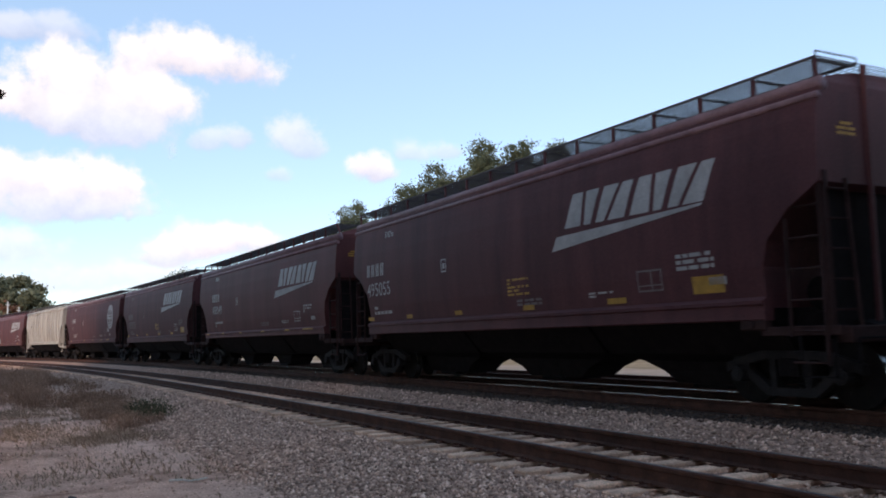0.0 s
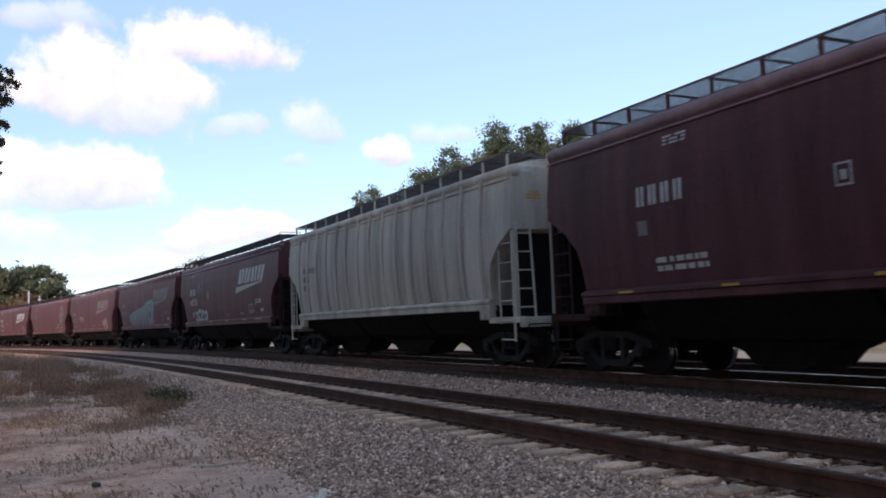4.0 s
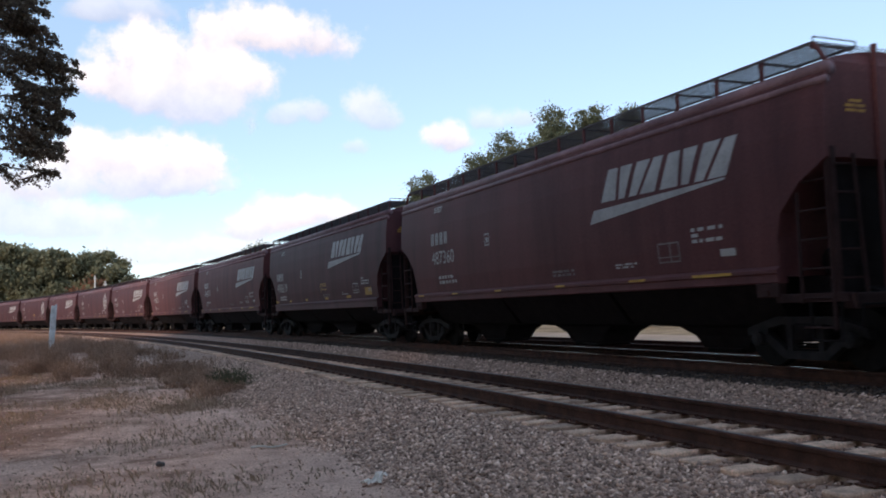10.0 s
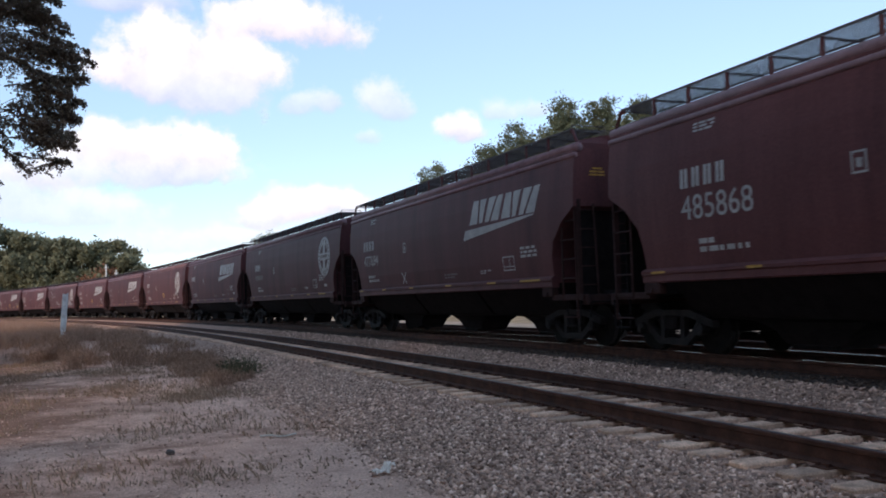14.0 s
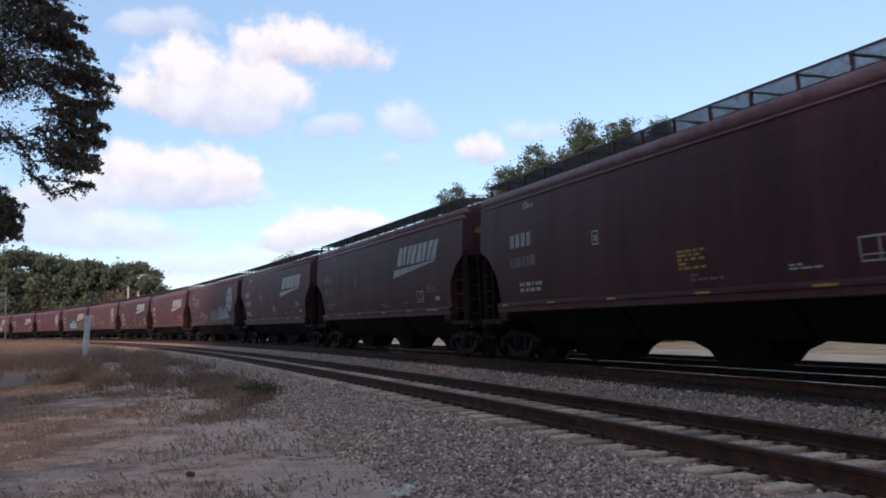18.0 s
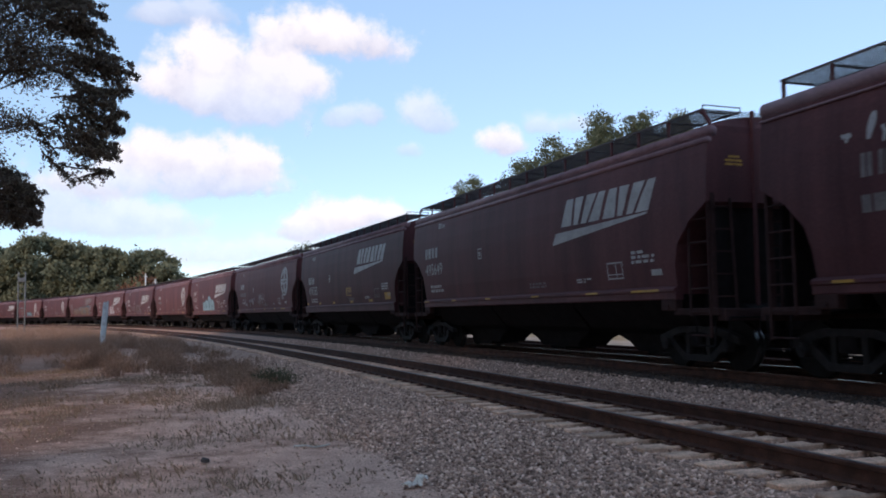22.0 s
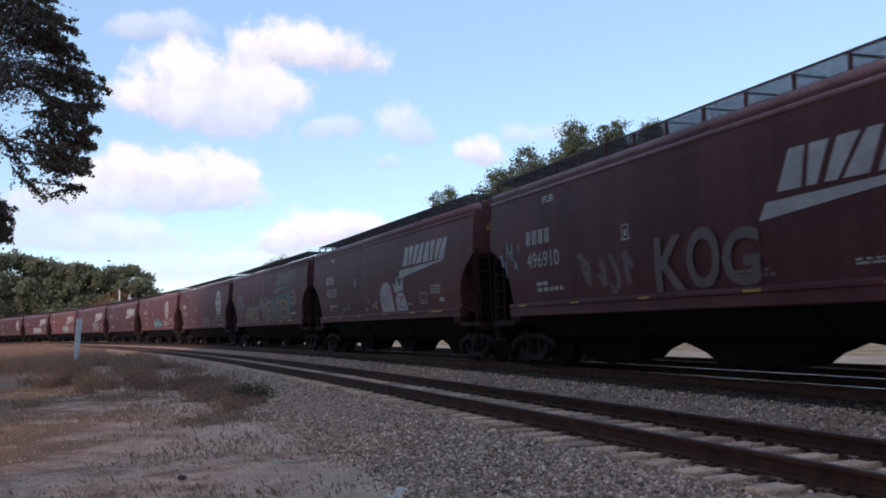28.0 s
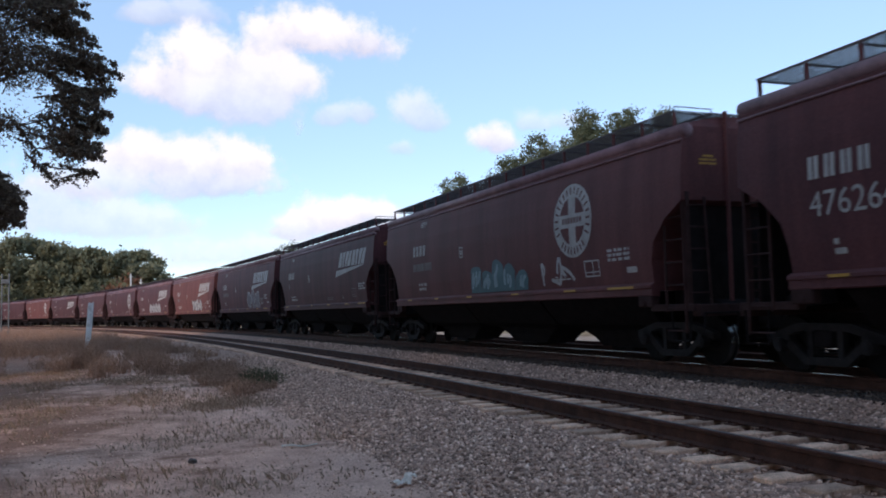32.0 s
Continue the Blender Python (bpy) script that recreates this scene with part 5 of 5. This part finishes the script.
tree("oak_tree", (-6.8, 21.0, GROUND_Z), [(4.5, -1.0, 8.6, 0.95, 1.2, 1.0), (5.1, -1.0, 7.35, 0.75, 1.0, 0.55), (4.3, -1.0, 7.3, 0.9, 1.2, 0.6), (5.4, -1.0, 6.2, 0.45, 0.8, 0.4), (4.2, -0.9, 5.9, 0.6, 1.0, 0.3), (3.9, -1.0, 4.4, 0.42, 0.7, 0.42), (4.3, -1.0, 9.9, 0.8, 1.0, 0.8), (3.5, -1.0, 5.2, 0.5, 0.8, 0.4), (3.0, -0.8, 9.9, 1.4, 1.5, 1.2), (3.3, -0.6, 8.0, 1.0, 1.4, 1.3), (3.2, -0.6, 6.2, 0.8, 1.2, 0.5), (1.8, -0.5, 7.4, 1.6, 2.0, 2.2), (2.4, -0.8, 10.6, 2.4, 2.6, 2.2), (-0.6, 0, 11.5, 3.0, 3.2, 3.2), (-2.4, 0.6, 8.6, 2.6, 2.8, 2.6), (0.2, 2.2, 8.6, 2.6, 2.4, 2.4)],
     0.36, 0.037, 28.0, 21, OAK, "large oak with dark leafy branches hanging low", 0.17, 46, sprays=SPRAYS)

# trees that rise behind the train
BACK = [((36.0, 71.4), 17.7, 2.6, 31), ((39.6, 69.4), 19.7, 2.1, 32), ((42.8, 67.7), 19.7, 2.2, 33), ((45.8, 65.8), 19.2, 1.6, 34), ((33.6, 73.4), 15.8, 2.0, 35), ((39.4, 102.6), 19.0, 3.4, 36), ((44.0, 101.0), 17.6, 3.0, 37), ((25.3, 147.5), 13.6, 3.0, 38), ((29.5, 146.5), 12.6, 3.0, 39)]
for (bx, by), top, r, seed in BACK:
    rr = random.Random(seed)
    h = top - GROUND_Z
    blobs = []
    for k in range(22):
        # small lumps within a pointed, ragged envelope
        f = (k + rr.random()) / 22
        a = k * 2.4 + rr.uniform(-0.4, 0.4)
        q = r * 1.9 * f ** 0.55 * rr.uniform(0.3, 1.0)
        e = r * rr.uniform(0.26, 0.46) * (0.6 + 0.6 * f)
        blobs.append((math.cos(a) * q, math.sin(a) * q, h - e - r * 1.9 * f, e, e, e * rr.uniform(0.7, 1.1)))
    blobs += [(0, 0, h - r * 1.05, r * 0.55, r * 0.55, r * 0.55), (0.2 * r, -0.2 * r, h - r * 1.75, r * 1.3, r * 1.3, r * 0.6), (0, 0, h - r * 2.8, r * 1.6, r * 1.6, r * 0.9)]
    tree("roadside_tree", (bx, by, GROUND_Z), blobs, 0.22, 0.13, 3.4, seed, OLIVE, "olive-green tree with a loose crown behind the tracks", 0.30, 40)

# the belt of trees along the near side that shades the foreground
shade = tree("shade_tree", (-13.0, -26.0, GROUND_Z), [(0, 0, 19.0, 3.6, 3.6, 3.0), (1.8, 1.0, 15.5, 4.2, 4.2, 3.4), (-1.8, -1.2, 14.0, 4.2, 4.4, 3.6), (0.5, -2.0, 10.8, 3.8, 3.8, 2.6), (-0.5, 2.2, 9.0, 3.2, 3.2, 2.0), (0, 0, 17.0, 4.6, 4.6, 2.8), (0, 0, 4.4, 3.9, 4.2, 1.4)],
             0.4, 0.66, 0.17, 41, OAK, "tall broad tree of the belt beside the tracks", 0.6, 12)
rr = random.Random(5)
for k, (x, y) in enumerate([(-13, -18), (-13, -10), (-13, -2.5), (-12.5, 5), (-13, 12.5), (-14.5, 28), (-16.5, 36), (-13, -34), (-12.5, 19.5), (-13.5, 24), (-15, 32), (-17, 42), (-18.5, 48)]):
    copy_thing(shade, pose(x, y, GROUND_Z, 0, 0, rr.uniform(0, 360)))


def woods(name, spots, size, per_m3, seed, material, label, clump, per):
    rng = np.random.RandomState(seed)
    blobs = []
    for x, y, h, r in spots:
        for k in range(10):
            a = rng.rand() * 6.283
            q = rng.rand() ** 0.5 * r * 0.8
            zz = h * (0.06 + 0.84 * rng.rand())
            rad = r * (0.62 - 0.25 * zz / h)
            blobs.append((x + q * math.cos(a), y + q * math.sin(a), GROUND_Z + zz, rad, rad, rad * 0.8))
        blobs.append((x, y, GROUND_Z + h * 0.9, r * 0.45, r * 0.45, h * 0.10))
    me = leaf_mesh(name, clump_points(blobs, per_m3, rng, clump, 0.9, per), size, rng, material)
    return tagged(new(name, me), label, "woods", kind="stuff")


rr = random.Random(77)
spots = []
for k in range(34):
    x = -95 + 3.05 * k
    h = 23.0 + 1.8 * math.sin(k * 0.9) + rr.uniform(-1.2, 1.2)
    if x > -14:
        h = 21.5 + rr.uniform(-0.8, 0.8) - (2.5 if -9 < x < -5 else 0)
    if x > 3:
        h -= 1.9 * (x - 3)
    spots.append((x, 262 + rr.uniform(-4, 8), max(8.0, h), rr.uniform(4.2, 5.6)))
spots += [(-93 + 3.6 * k, 276 + rr.uniform(-3, 3), 19.5 + rr.uniform(-2, 1), 5.5) for k in range(25)]
woods("far_woods", spots, 0.58, 0.75, 51, WOODS, "wooded hill of mixed green trees", 0.75, 24)
woods("autumn_bush", [(-1.9, 236, 12.6, 3.6), (-4.2, 237, 11.0, 3.0), (1.2, 238, 10.8, 2.6)], 0.5, 0.35, 52, AUTUMN, "rust-coloured autumn trees before the woods", 0.6, 12)
low = [(-60 + 7.5 * k + rr.uniform(-2, 2), 300 + rr.uniform(-6, 6), rr.uniform(10, 14), 6.0) for k in range(30)]
woods("distant_treeline", low, 0.9, 0.05, 53, WOODS, "low line of distant trees", 1.0, 10)
woods("field_bushes", [(30 + 6 * k + rr.uniform(-2, 2), 44 + 6.5 * k + rr.uniform(-3, 3), rr.uniform(2.2, 3.6), rr.uniform(1.8, 2.8)) for k in range(9)], 0.28, 0.9, 54, OLIVE, "green bushes at the edge of the dry field", 0.35, 14)


def weeds(name, spots, material, seed, label, height, blades):
    """Tufts of thin dry stalks: spots of (x, y, radius)."""
    rng = np.random.RandomState(seed)
    vs, fs = [], []
    for x, y, r in spots:
        for _ in range(blades):
            a, q = rng.rand() * 6.283, r * rng.rand() ** 0.6
            bx, by = x + q * math.cos(a), y + q * math.sin(a)
            h = height * (0.35 + 0.75 * rng.rand()) * (1.15 - 0.5 * q / r)
            lx, ly = rng.normal() * 0.36 * h, rng.normal() * 0.36 * h
            w = 0.003 + 0.005 * rng.rand()
            ta = rng.rand() * 6.283
            wx, wy = w * math.cos(ta), w * math.sin(ta)
            z = GROUND_Z - 0.05
            i = len(vs)
            vs += [(bx - wx, by - wy, z), (bx + wx, by + wy, z), (bx + lx * 0.5 + wx, by + ly * 0.5 + wy, z + h * 0.6), (bx + lx * 0.5 - wx, by + ly * 0.5 - wy, z + h * 0.6), (bx + lx, by + ly, z + h)]
            fs += [(i, i + 1, i + 2, i + 3), (i + 3, i + 2, i + 4)]
            for _k in range(4):
                j = len(vs)
                f = 0.4 + 0.55 * rng.rand()
                px_, py_, pz = bx + lx * f, by + ly * f, z + h * f
                dx, dy, dz = rng.normal(size=3) * 0.05
                vs += [(px_, py_, pz), (px_ + dx, py_ + dy, pz + abs(dz) + 0.02), (px_ + dx * 0.7 + 0.015, py_ + dy * 0.7 - 0.015, pz + abs(dz))]
                fs.append((j, j + 1, j + 2))
    me = bpy.data.meshes.new(name)
    me.from_pydata(vs, [], fs)
    me.materials.append(material)
    return tagged(new(name, me), label, "weeds", kind="stuff")


rr = random.Random(9)
brush = []
for _ in range(230):
    y = rr.uniform(27, 62)
    x = rr.uniform(-9.5, 3.2 - 0.012 * (y - 20) ** 1.35)
    if x < -1.5 - 0.05 * (y - 27) and y < 44 and rr.random() < 0.75:
        continue
    brush.append((x, y, rr.uniform(0.3, 0.8)))
weeds("dry_brush", brush, WEED, 61, "brown dry weeds and brush along the track", 0.62, 110)
verge = []
for _ in range(190):
    x, y, _th0 = on_track(rr.uniform(46, 125), -SPACING - 4.4 - 7.5 * rr.random() ** 1.3)
    verge.append((x, y, rr.uniform(0.5, 1.0)))
weeds("verge_brush", verge, WEED, 65, "tall brown brush on the verge beyond the post", 1.05, 70)
sparse = [(rr.uniform(-7, 2.6), rr.uniform(9, 32), rr.uniform(0.4, 1.0)) for _ in range(150)]
weeds("dry_tufts", sparse, TUFT, 62, "short dry grass tufts on the dirt", 0.02, 90)
weeds("edge_weeds", [(rr.uniform(1.6, 3.0), rr.uniform(19, 31), rr.uniform(0.25, 0.5)) for _ in range(34)], WEED, 63, "brown weeds at the edge of the ballast", 0.34, 60)
weeds("green_weed_clump", [(3.1, 21.2, 0.34), (2.8, 21.6, 0.28)], WEEDG, 64, "small green weed in the gravel", 0.55, 130)


def dirt_region(rng, count):
    y = 5 + 30 * rng.rand(count) ** 1.7
    x = -8 + 11.5 * rng.rand(count) ** 0.6
    z = np.array([ground_height(a, b) for a, b in zip(x, y)])
    return np.stack([x, y, z + 0.004], 1)


stones("dirt_pebbles", 22000, dirt_region, 0.026, 8, "small stones scattered on the dirt", LOOSE)

# ---------------------------------------------------------------- small things by the track
POSTWHITE = mat("weathered_white_paint", (0.62, 0.62, 0.62), 0.75, var=0.2, scale=4, fine=30, tint=(0.42, 0.41, 0.40))
GALV = mat("galvanised_steel", (0.13, 0.13, 0.13), 0.5, 0.4, var=0.2, scale=4, fine=30)
post = tagged(new("marker_post"), "leaning white-painted wooden marker post", "post")
post.matrix_basis = pose(-2.43, 52.2, GROUND_Z, 0, 4.0, 0)
bm = bmesh.new()
box(bm, -0.15, 0.15, -0.10, 0.10, -0.3, 2.55, 0.02)
part("shaft", bm, POSTWHITE, post)
bm = bmesh.new()
prism(bm, [(-0.15, 2.54), (0.15, 2.54), (0.13, 2.72), (0.0, 2.60), (-0.10, 2.66)], 1, -0.10, 0.10)
part("broken_top", bm, POSTWHITE, post)


def mast(x, y, h, w):
    m = tagged(new("signal_mast"), "galvanised lattice signal mast beside the track", "mast", "signal masts")
    m.matrix_basis = pose(x, y, GROUND_Z)
    for sx in (-w / 2, w / 2):
        bm = bmesh.new()
        tube(bm, (sx, 0, -0.2), (sx, 0, h), 0.07, 8)
        part("upright", bm, GALV, m)
    n = int(h / 0.75)
    for k in range(n):
        bm = bmesh.new()
        tube(bm, (-w / 2, 0, 0.5 + k * 0.75), (w / 2, 0, 0.5 + k * 0.75), 0.035, 6)
        part("rung", bm, GALV, m)
    bm = bmesh.new()
    box(bm, -w / 2 - 0.05, w / 2 + 0.05, -0.2, 0.2, h - 1.0, h - 0.55, 0.03)
    part("cabinet", bm, GALV, m)


mast(-12.0, 95.0, 6.4, 0.64)
for x, y, h, r in ((-0.6, 226, 12.6, 0.16), (1.75, 226, 11.2, 0.13)):
    p = tagged(new("utility_pole"), "slim white pole far down the line", "pole", "far poles")
    p.matrix_basis = pose(x, y, GROUND_Z)
    bm = bmesh.new()
    tube(bm, (0, 0, -0.3), (0, 0, h), r * 1.2, 8, r)
    part("shaft", bm, POSTWHITE, p)
    bm = bmesh.new()
    box(bm, -0.5, 0.5, -0.06, 0.06, h - 0.9, h - 0.75)
    part("crossarm", bm, POSTWHITE, p)

PAPER = mat("crumpled_white_plastic", (0.66, 0.57, 0.50), 0.6, var=0.12, scale=9, fine=60, bump=0.4)
bm = bmesh.new()
bmesh.ops.create_grid(bm, x_segments=9, y_segments=7, size=0.5)
rr = random.Random(3)
for v in bm.verts:
    v.co = (v.co.x * 0.26, v.co.y * 0.13, 0.02 + 0.05 * rr.random() + 0.05 * (v.co.x > 0.2))
bmesh.ops.solidify(bm, geom=bm.faces[:], thickness=0.004)
litter = part("plastic_scrap", bm, PAPER)
litter.matrix_basis = pose(2.55, 8.35, ballast_top(2.55 - OFFSET) + 0.03, 0, 0, 25)
tagged(litter, "crumpled piece of white plastic on the gravel", "litter")
bm = bmesh.new()
limb(bm, (-0.22, 0, 0.03), (0.24, 0.03, 0.035), 0.016, 0.011, rr, 4)
stick = part("bleached_stick", bm, mat("bleached_wood", (0.5, 0.45, 0.4), 0.9, var=0.2))
stick.matrix_basis = pose(2.03, 11.25, -0.6, 0, 0, -12)
tagged(stick, "pale bleached stick lying on the dirt", "stick")
bm = bmesh.new()
bmesh.ops.create_icosphere(bm, subdivisions=2, radius=0.055)
for v in bm.verts:
    v.co *= 0.8 + 0.4 * rr.random()
    v.co.z *= 0.6
clod = part("stone", bm, mat("dark_stone", (0.07, 0.06, 0.06), 0.95, var=0.3, bump=0.4))
clod.matrix_basis = pose(0.66, 10.64, GROUND_Z + 0.05)
tagged(clod, "dark lump of stone on the bare dirt", "stone")

# ---------------------------------------------------------------- clouds: soft far cards that drift slowly
# each blob: azimuth, elevation, half width, half height in degrees, and weight
CLOUDS = {
    "heap": [(3.16, 16.37, 2.35, 1.97, 1.00), (1.25, 14.84, 2.46, 1.36, 1.00), (5.86, 15.81, 2.35, 1.82, 0.90), (8.99, 15.47, 2.84, 1.44, 0.95), (6.78, 13.59, 3.60, 1.82, 0.62), (3.54, 13.92, 2.27, 1.14, 0.70)],
    "crest": [(8.62, 18.24, 2.27, 1.44, 1.00), (11.45, 18.16, 2.84, 1.36, 1.00), (14.50, 17.61, 2.35, 1.29, 0.90), (7.50, 17.13, 1.52, 0.99, 0.80)],
    "bank": [(-0.73, 10.27, 2.35, 1.29, 1.00), (2.18, 9.75, 3.03, 1.52, 0.95), (4.99, 9.28, 3.03, 1.44, 0.90), (6.50, 9.94, 1.52, 1.06, 1.00), (-3.48, 8.30, 3.22, 1.29, 0.60), (3.59, 8.27, 4.17, 0.83, 0.55)],
    "low": [(10.82, 6.12, 2.65, 1.14, 0.95), (13.63, 6.63, 2.65, 0.99, 1.00), (15.70, 6.23, 1.52, 0.76, 0.70), (9.34, 5.45, 1.71, 0.68, 0.70)],
    "puff": [(17.90, 13.27, 1.82, 1.21, 0.55), (18.66, 12.44, 1.36, 0.76, 0.45)],
    "tuft": [(22.76, 11.50, 1.29, 0.99, 0.95), (23.51, 10.98, 1.29, 0.76, 0.80)],
    "wisp": [(0.50, 18.89, 2.35, 0.83, 0.50), (3.13, 19.04, 2.35, 0.83, 0.42)],
    "shred": [(14.26, 13.18, 1.29, 0.91, 0.50), (11.98, 12.97, 1.29, 0.83, 0.42), (16.71, 10.82, 1.14, 0.61, 0.36)],
    "scrap": [(25.46, 12.26, 1.29, 0.68, 0.40), (28.24, 12.29, 1.29, 0.61, 0.40)],
    "horizon": [(-3.76, 6.39, 4.55, 1.14, 0.55), (-5.98, 7.69, 3.41, 1.52, 0.50), (3.62, 3.92, 4.93, 0.83, 0.48), (-0.82, 5.75, 6.06, 0.99, 0.48), (7.88, 4.35, 3.79, 0.68, 0.4)],
}


def cloud_material():
    m = bpy.data.materials.new("cloud_vapour")
    m.use_nodes = True
    n, l = m.node_tree.nodes, m.node_tree.links
    n.clear()
    out = n.new("ShaderNodeOutputMaterial")
    at = n.new("ShaderNodeAttribute")
    at.attribute_name = "dens"
    sh = n.new("ShaderNodeAttribute")
    sh.attribute_name = "lit"
    tc = n.new("ShaderNodeTexCoord")
    nz = n.new("ShaderNodeTexNoise")
    nz.inputs["Scale"].default_value, nz.inputs["Detail"].default_value, nz.inputs["Roughness"].default_value = 0.011, 7.0, 0.58
    l.new(tc.outputs["Object"], nz.inputs["Vector"])
    a = n.new("ShaderNodeMath")
    a.operation = "MULTIPLY_ADD"
    l.new(nz.outputs[0], a.inputs[0])
    a.inputs[1].default_value = 1.5
    l.new(at.outputs["Fac"], a.inputs[2])
    mr = n.new("ShaderNodeMapRange")
    mr.interpolation_type = "SMOOTHSTEP"
    mr.inputs[1].default_value, mr.inputs[2].default_value = 1.04, 1.58
    l.new(a.outputs[0], mr.inputs[0])
    cap = n.new("ShaderNodeMath")
    cap.operation = "MULTIPLY"
    cp = n.new("ShaderNodeAttribute")
    cp.attribute_name = "cap"
    l.new(mr.outputs[0], cap.inputs[0])
    l.new(cp.outputs["Fac"], cap.inputs[1])
    col = n.new("ShaderNodeValToRGB")
    e = col.color_ramp.elements
    e[0].color, e[1].color = (0.62, 0.62, 0.76, 1), (1.06, 1.03, 1.03, 1)
    e[0].position, e[1].position = 0.15, 0.75
    lump = n.new("ShaderNodeMath")
    lump.operation = "MULTIPLY_ADD"
    l.new(nz.outputs[0], lump.inputs[0])
    lump.inputs[1].default_value = 0.9
    shift = n.new("ShaderNodeMath")
    shift.operation = "SUBTRACT"
    l.new(sh.outputs["Fac"], shift.inputs[0])
    shift.inputs[1].default_value = 0.45
    l.new(shift.outputs[0], lump.inputs[2])
    l.new(lump.outputs[0], col.inputs[0])
    em = n.new("ShaderNodeEmission")
    em.inputs[1].default_value = 1.0
    l.new(col.outputs[0], em.inputs[0])
    tr = n.new("ShaderNodeBsdfTransparent")
    mx = n.new("ShaderNodeMixShader")
    l.new(cap.outputs[0], mx.inputs[0])
    l.new(tr.outputs[0], mx.inputs[1])
    l.new(em.outputs[0], mx.inputs[2])
    l.new(mx.outputs[0], out.inputs[0])
    return m


CLOUD_MAT = cloud_material()
CLOUD_OBS = []
for cname, blobs in CLOUDS.items():
    a0, a1 = min(b[0] - 1.7 * b[2] for b in blobs), max(b[0] + 1.7 * b[2] for b in blobs)
    e0, e1 = min(b[1] - 1.8 * b[3] for b in blobs), max(b[1] + 1.8 * b[3] for b in blobs)
    na, ne = 56, 36
    vs, dens, lit, caps = [], [], [], []
    far = 2600.0 + 20 * len(CLOUD_OBS)
    for j in range(ne + 1):
        for i in range(na + 1):
            az, el = a0 + (a1 - a0) * i / na, e0 + (e1 - e0) * j / ne
            d = hgt = c = 0.0
            for ba, be, rx, ry, w in blobs:
                q = ((az - ba) / rx) ** 2 + ((el - be) / (ry * (1.15 if el > be else 0.85))) ** 2
                g = math.exp(-q * 0.9)
                d = 1 - (1 - d) * (1 - g)
                hgt += g * (0.5 + 0.5 * max(-1, min(1, (el - be) / ry)))
                c += g * w
            tot = sum(math.exp(-(((az - b[0]) / b[2]) ** 2 + ((el - b[1]) / (b[3] * (1.15 if el > b[1] else 0.85))) ** 2) * 0.9) for b in blobs) + 1e-9
            dens.append(d)
            lit.append(hgt / tot * 0.75 + 0.25 * c / tot)
            caps.append(min(1.0, c / tot))
            r_az, r_el = math.radians(az), math.radians(el)
            vs.append((far * math.sin(r_az) * math.cos(r_el), far * math.cos(r_az) * math.cos(r_el), far * math.sin(r_el)))
    fs = [(j * (na + 1) + i, j * (na + 1) + i + 1, (j + 1) * (na + 1) + i + 1, (j + 1) * (na + 1) + i) for j in range(ne) for i in range(na)]
    me = bpy.data.meshes.new("cloud")
    me.from_pydata(vs, [], fs)
    for key, val in (("dens", dens), ("lit", lit), ("cap", caps)):
        me.attributes.new(key, "FLOAT", "POINT").data.foreach_set("value", val)
    me.materials.append(CLOUD_MAT)
    ob = new("cloud", me)
    ob.location = EYE
    ob.visible_shadow = False
    tagged(ob, "soft white cumulus cloud in the blue sky", "cloud", "clouds", "structure")
    CLOUD_OBS.append(ob)


def car_at(i, t):
    s = FIRST_GAP + CARS[i + 1][4] - SPEED * t
    x, y, th = on_track(s)
    return s, pose(x, y, 0, 0, 0, math.degrees(th))


def motions():
    for c in CLOUD_OBS:
        walk(c, [(t, pose(*EYE, 0, 0, 0.041 * (19 - t))) for t in (0, 19, 32)])
    for i, car in TRAIN:
        walk(car, [(t, car_at(i, t)[1]) for t in range(SECONDS + 1)])
        # wheels turn while the car passes close by
        for tr in [c for c in car.children if c.name.startswith("truck")]:
            for w in [c for c in tr.children if c.name.startswith("wheelset")]:
                y0 = w.matrix_basis.translation.y
                near = [k for k in range(SECONDS * FPS + 1) if -12 < car_at(i, k / FPS)[0] < 55]
                rows = []
                for k in sorted({0, SECONDS * FPS, *near}):
                    kk = min(max(k, near[0]), near[-1]) if near else 0
                    rows.append((k / FPS, pose(0, y0, 0.457, math.degrees(SPEED * kk / FPS / 0.457) % 360)))
                walk(w, rows)


motions()
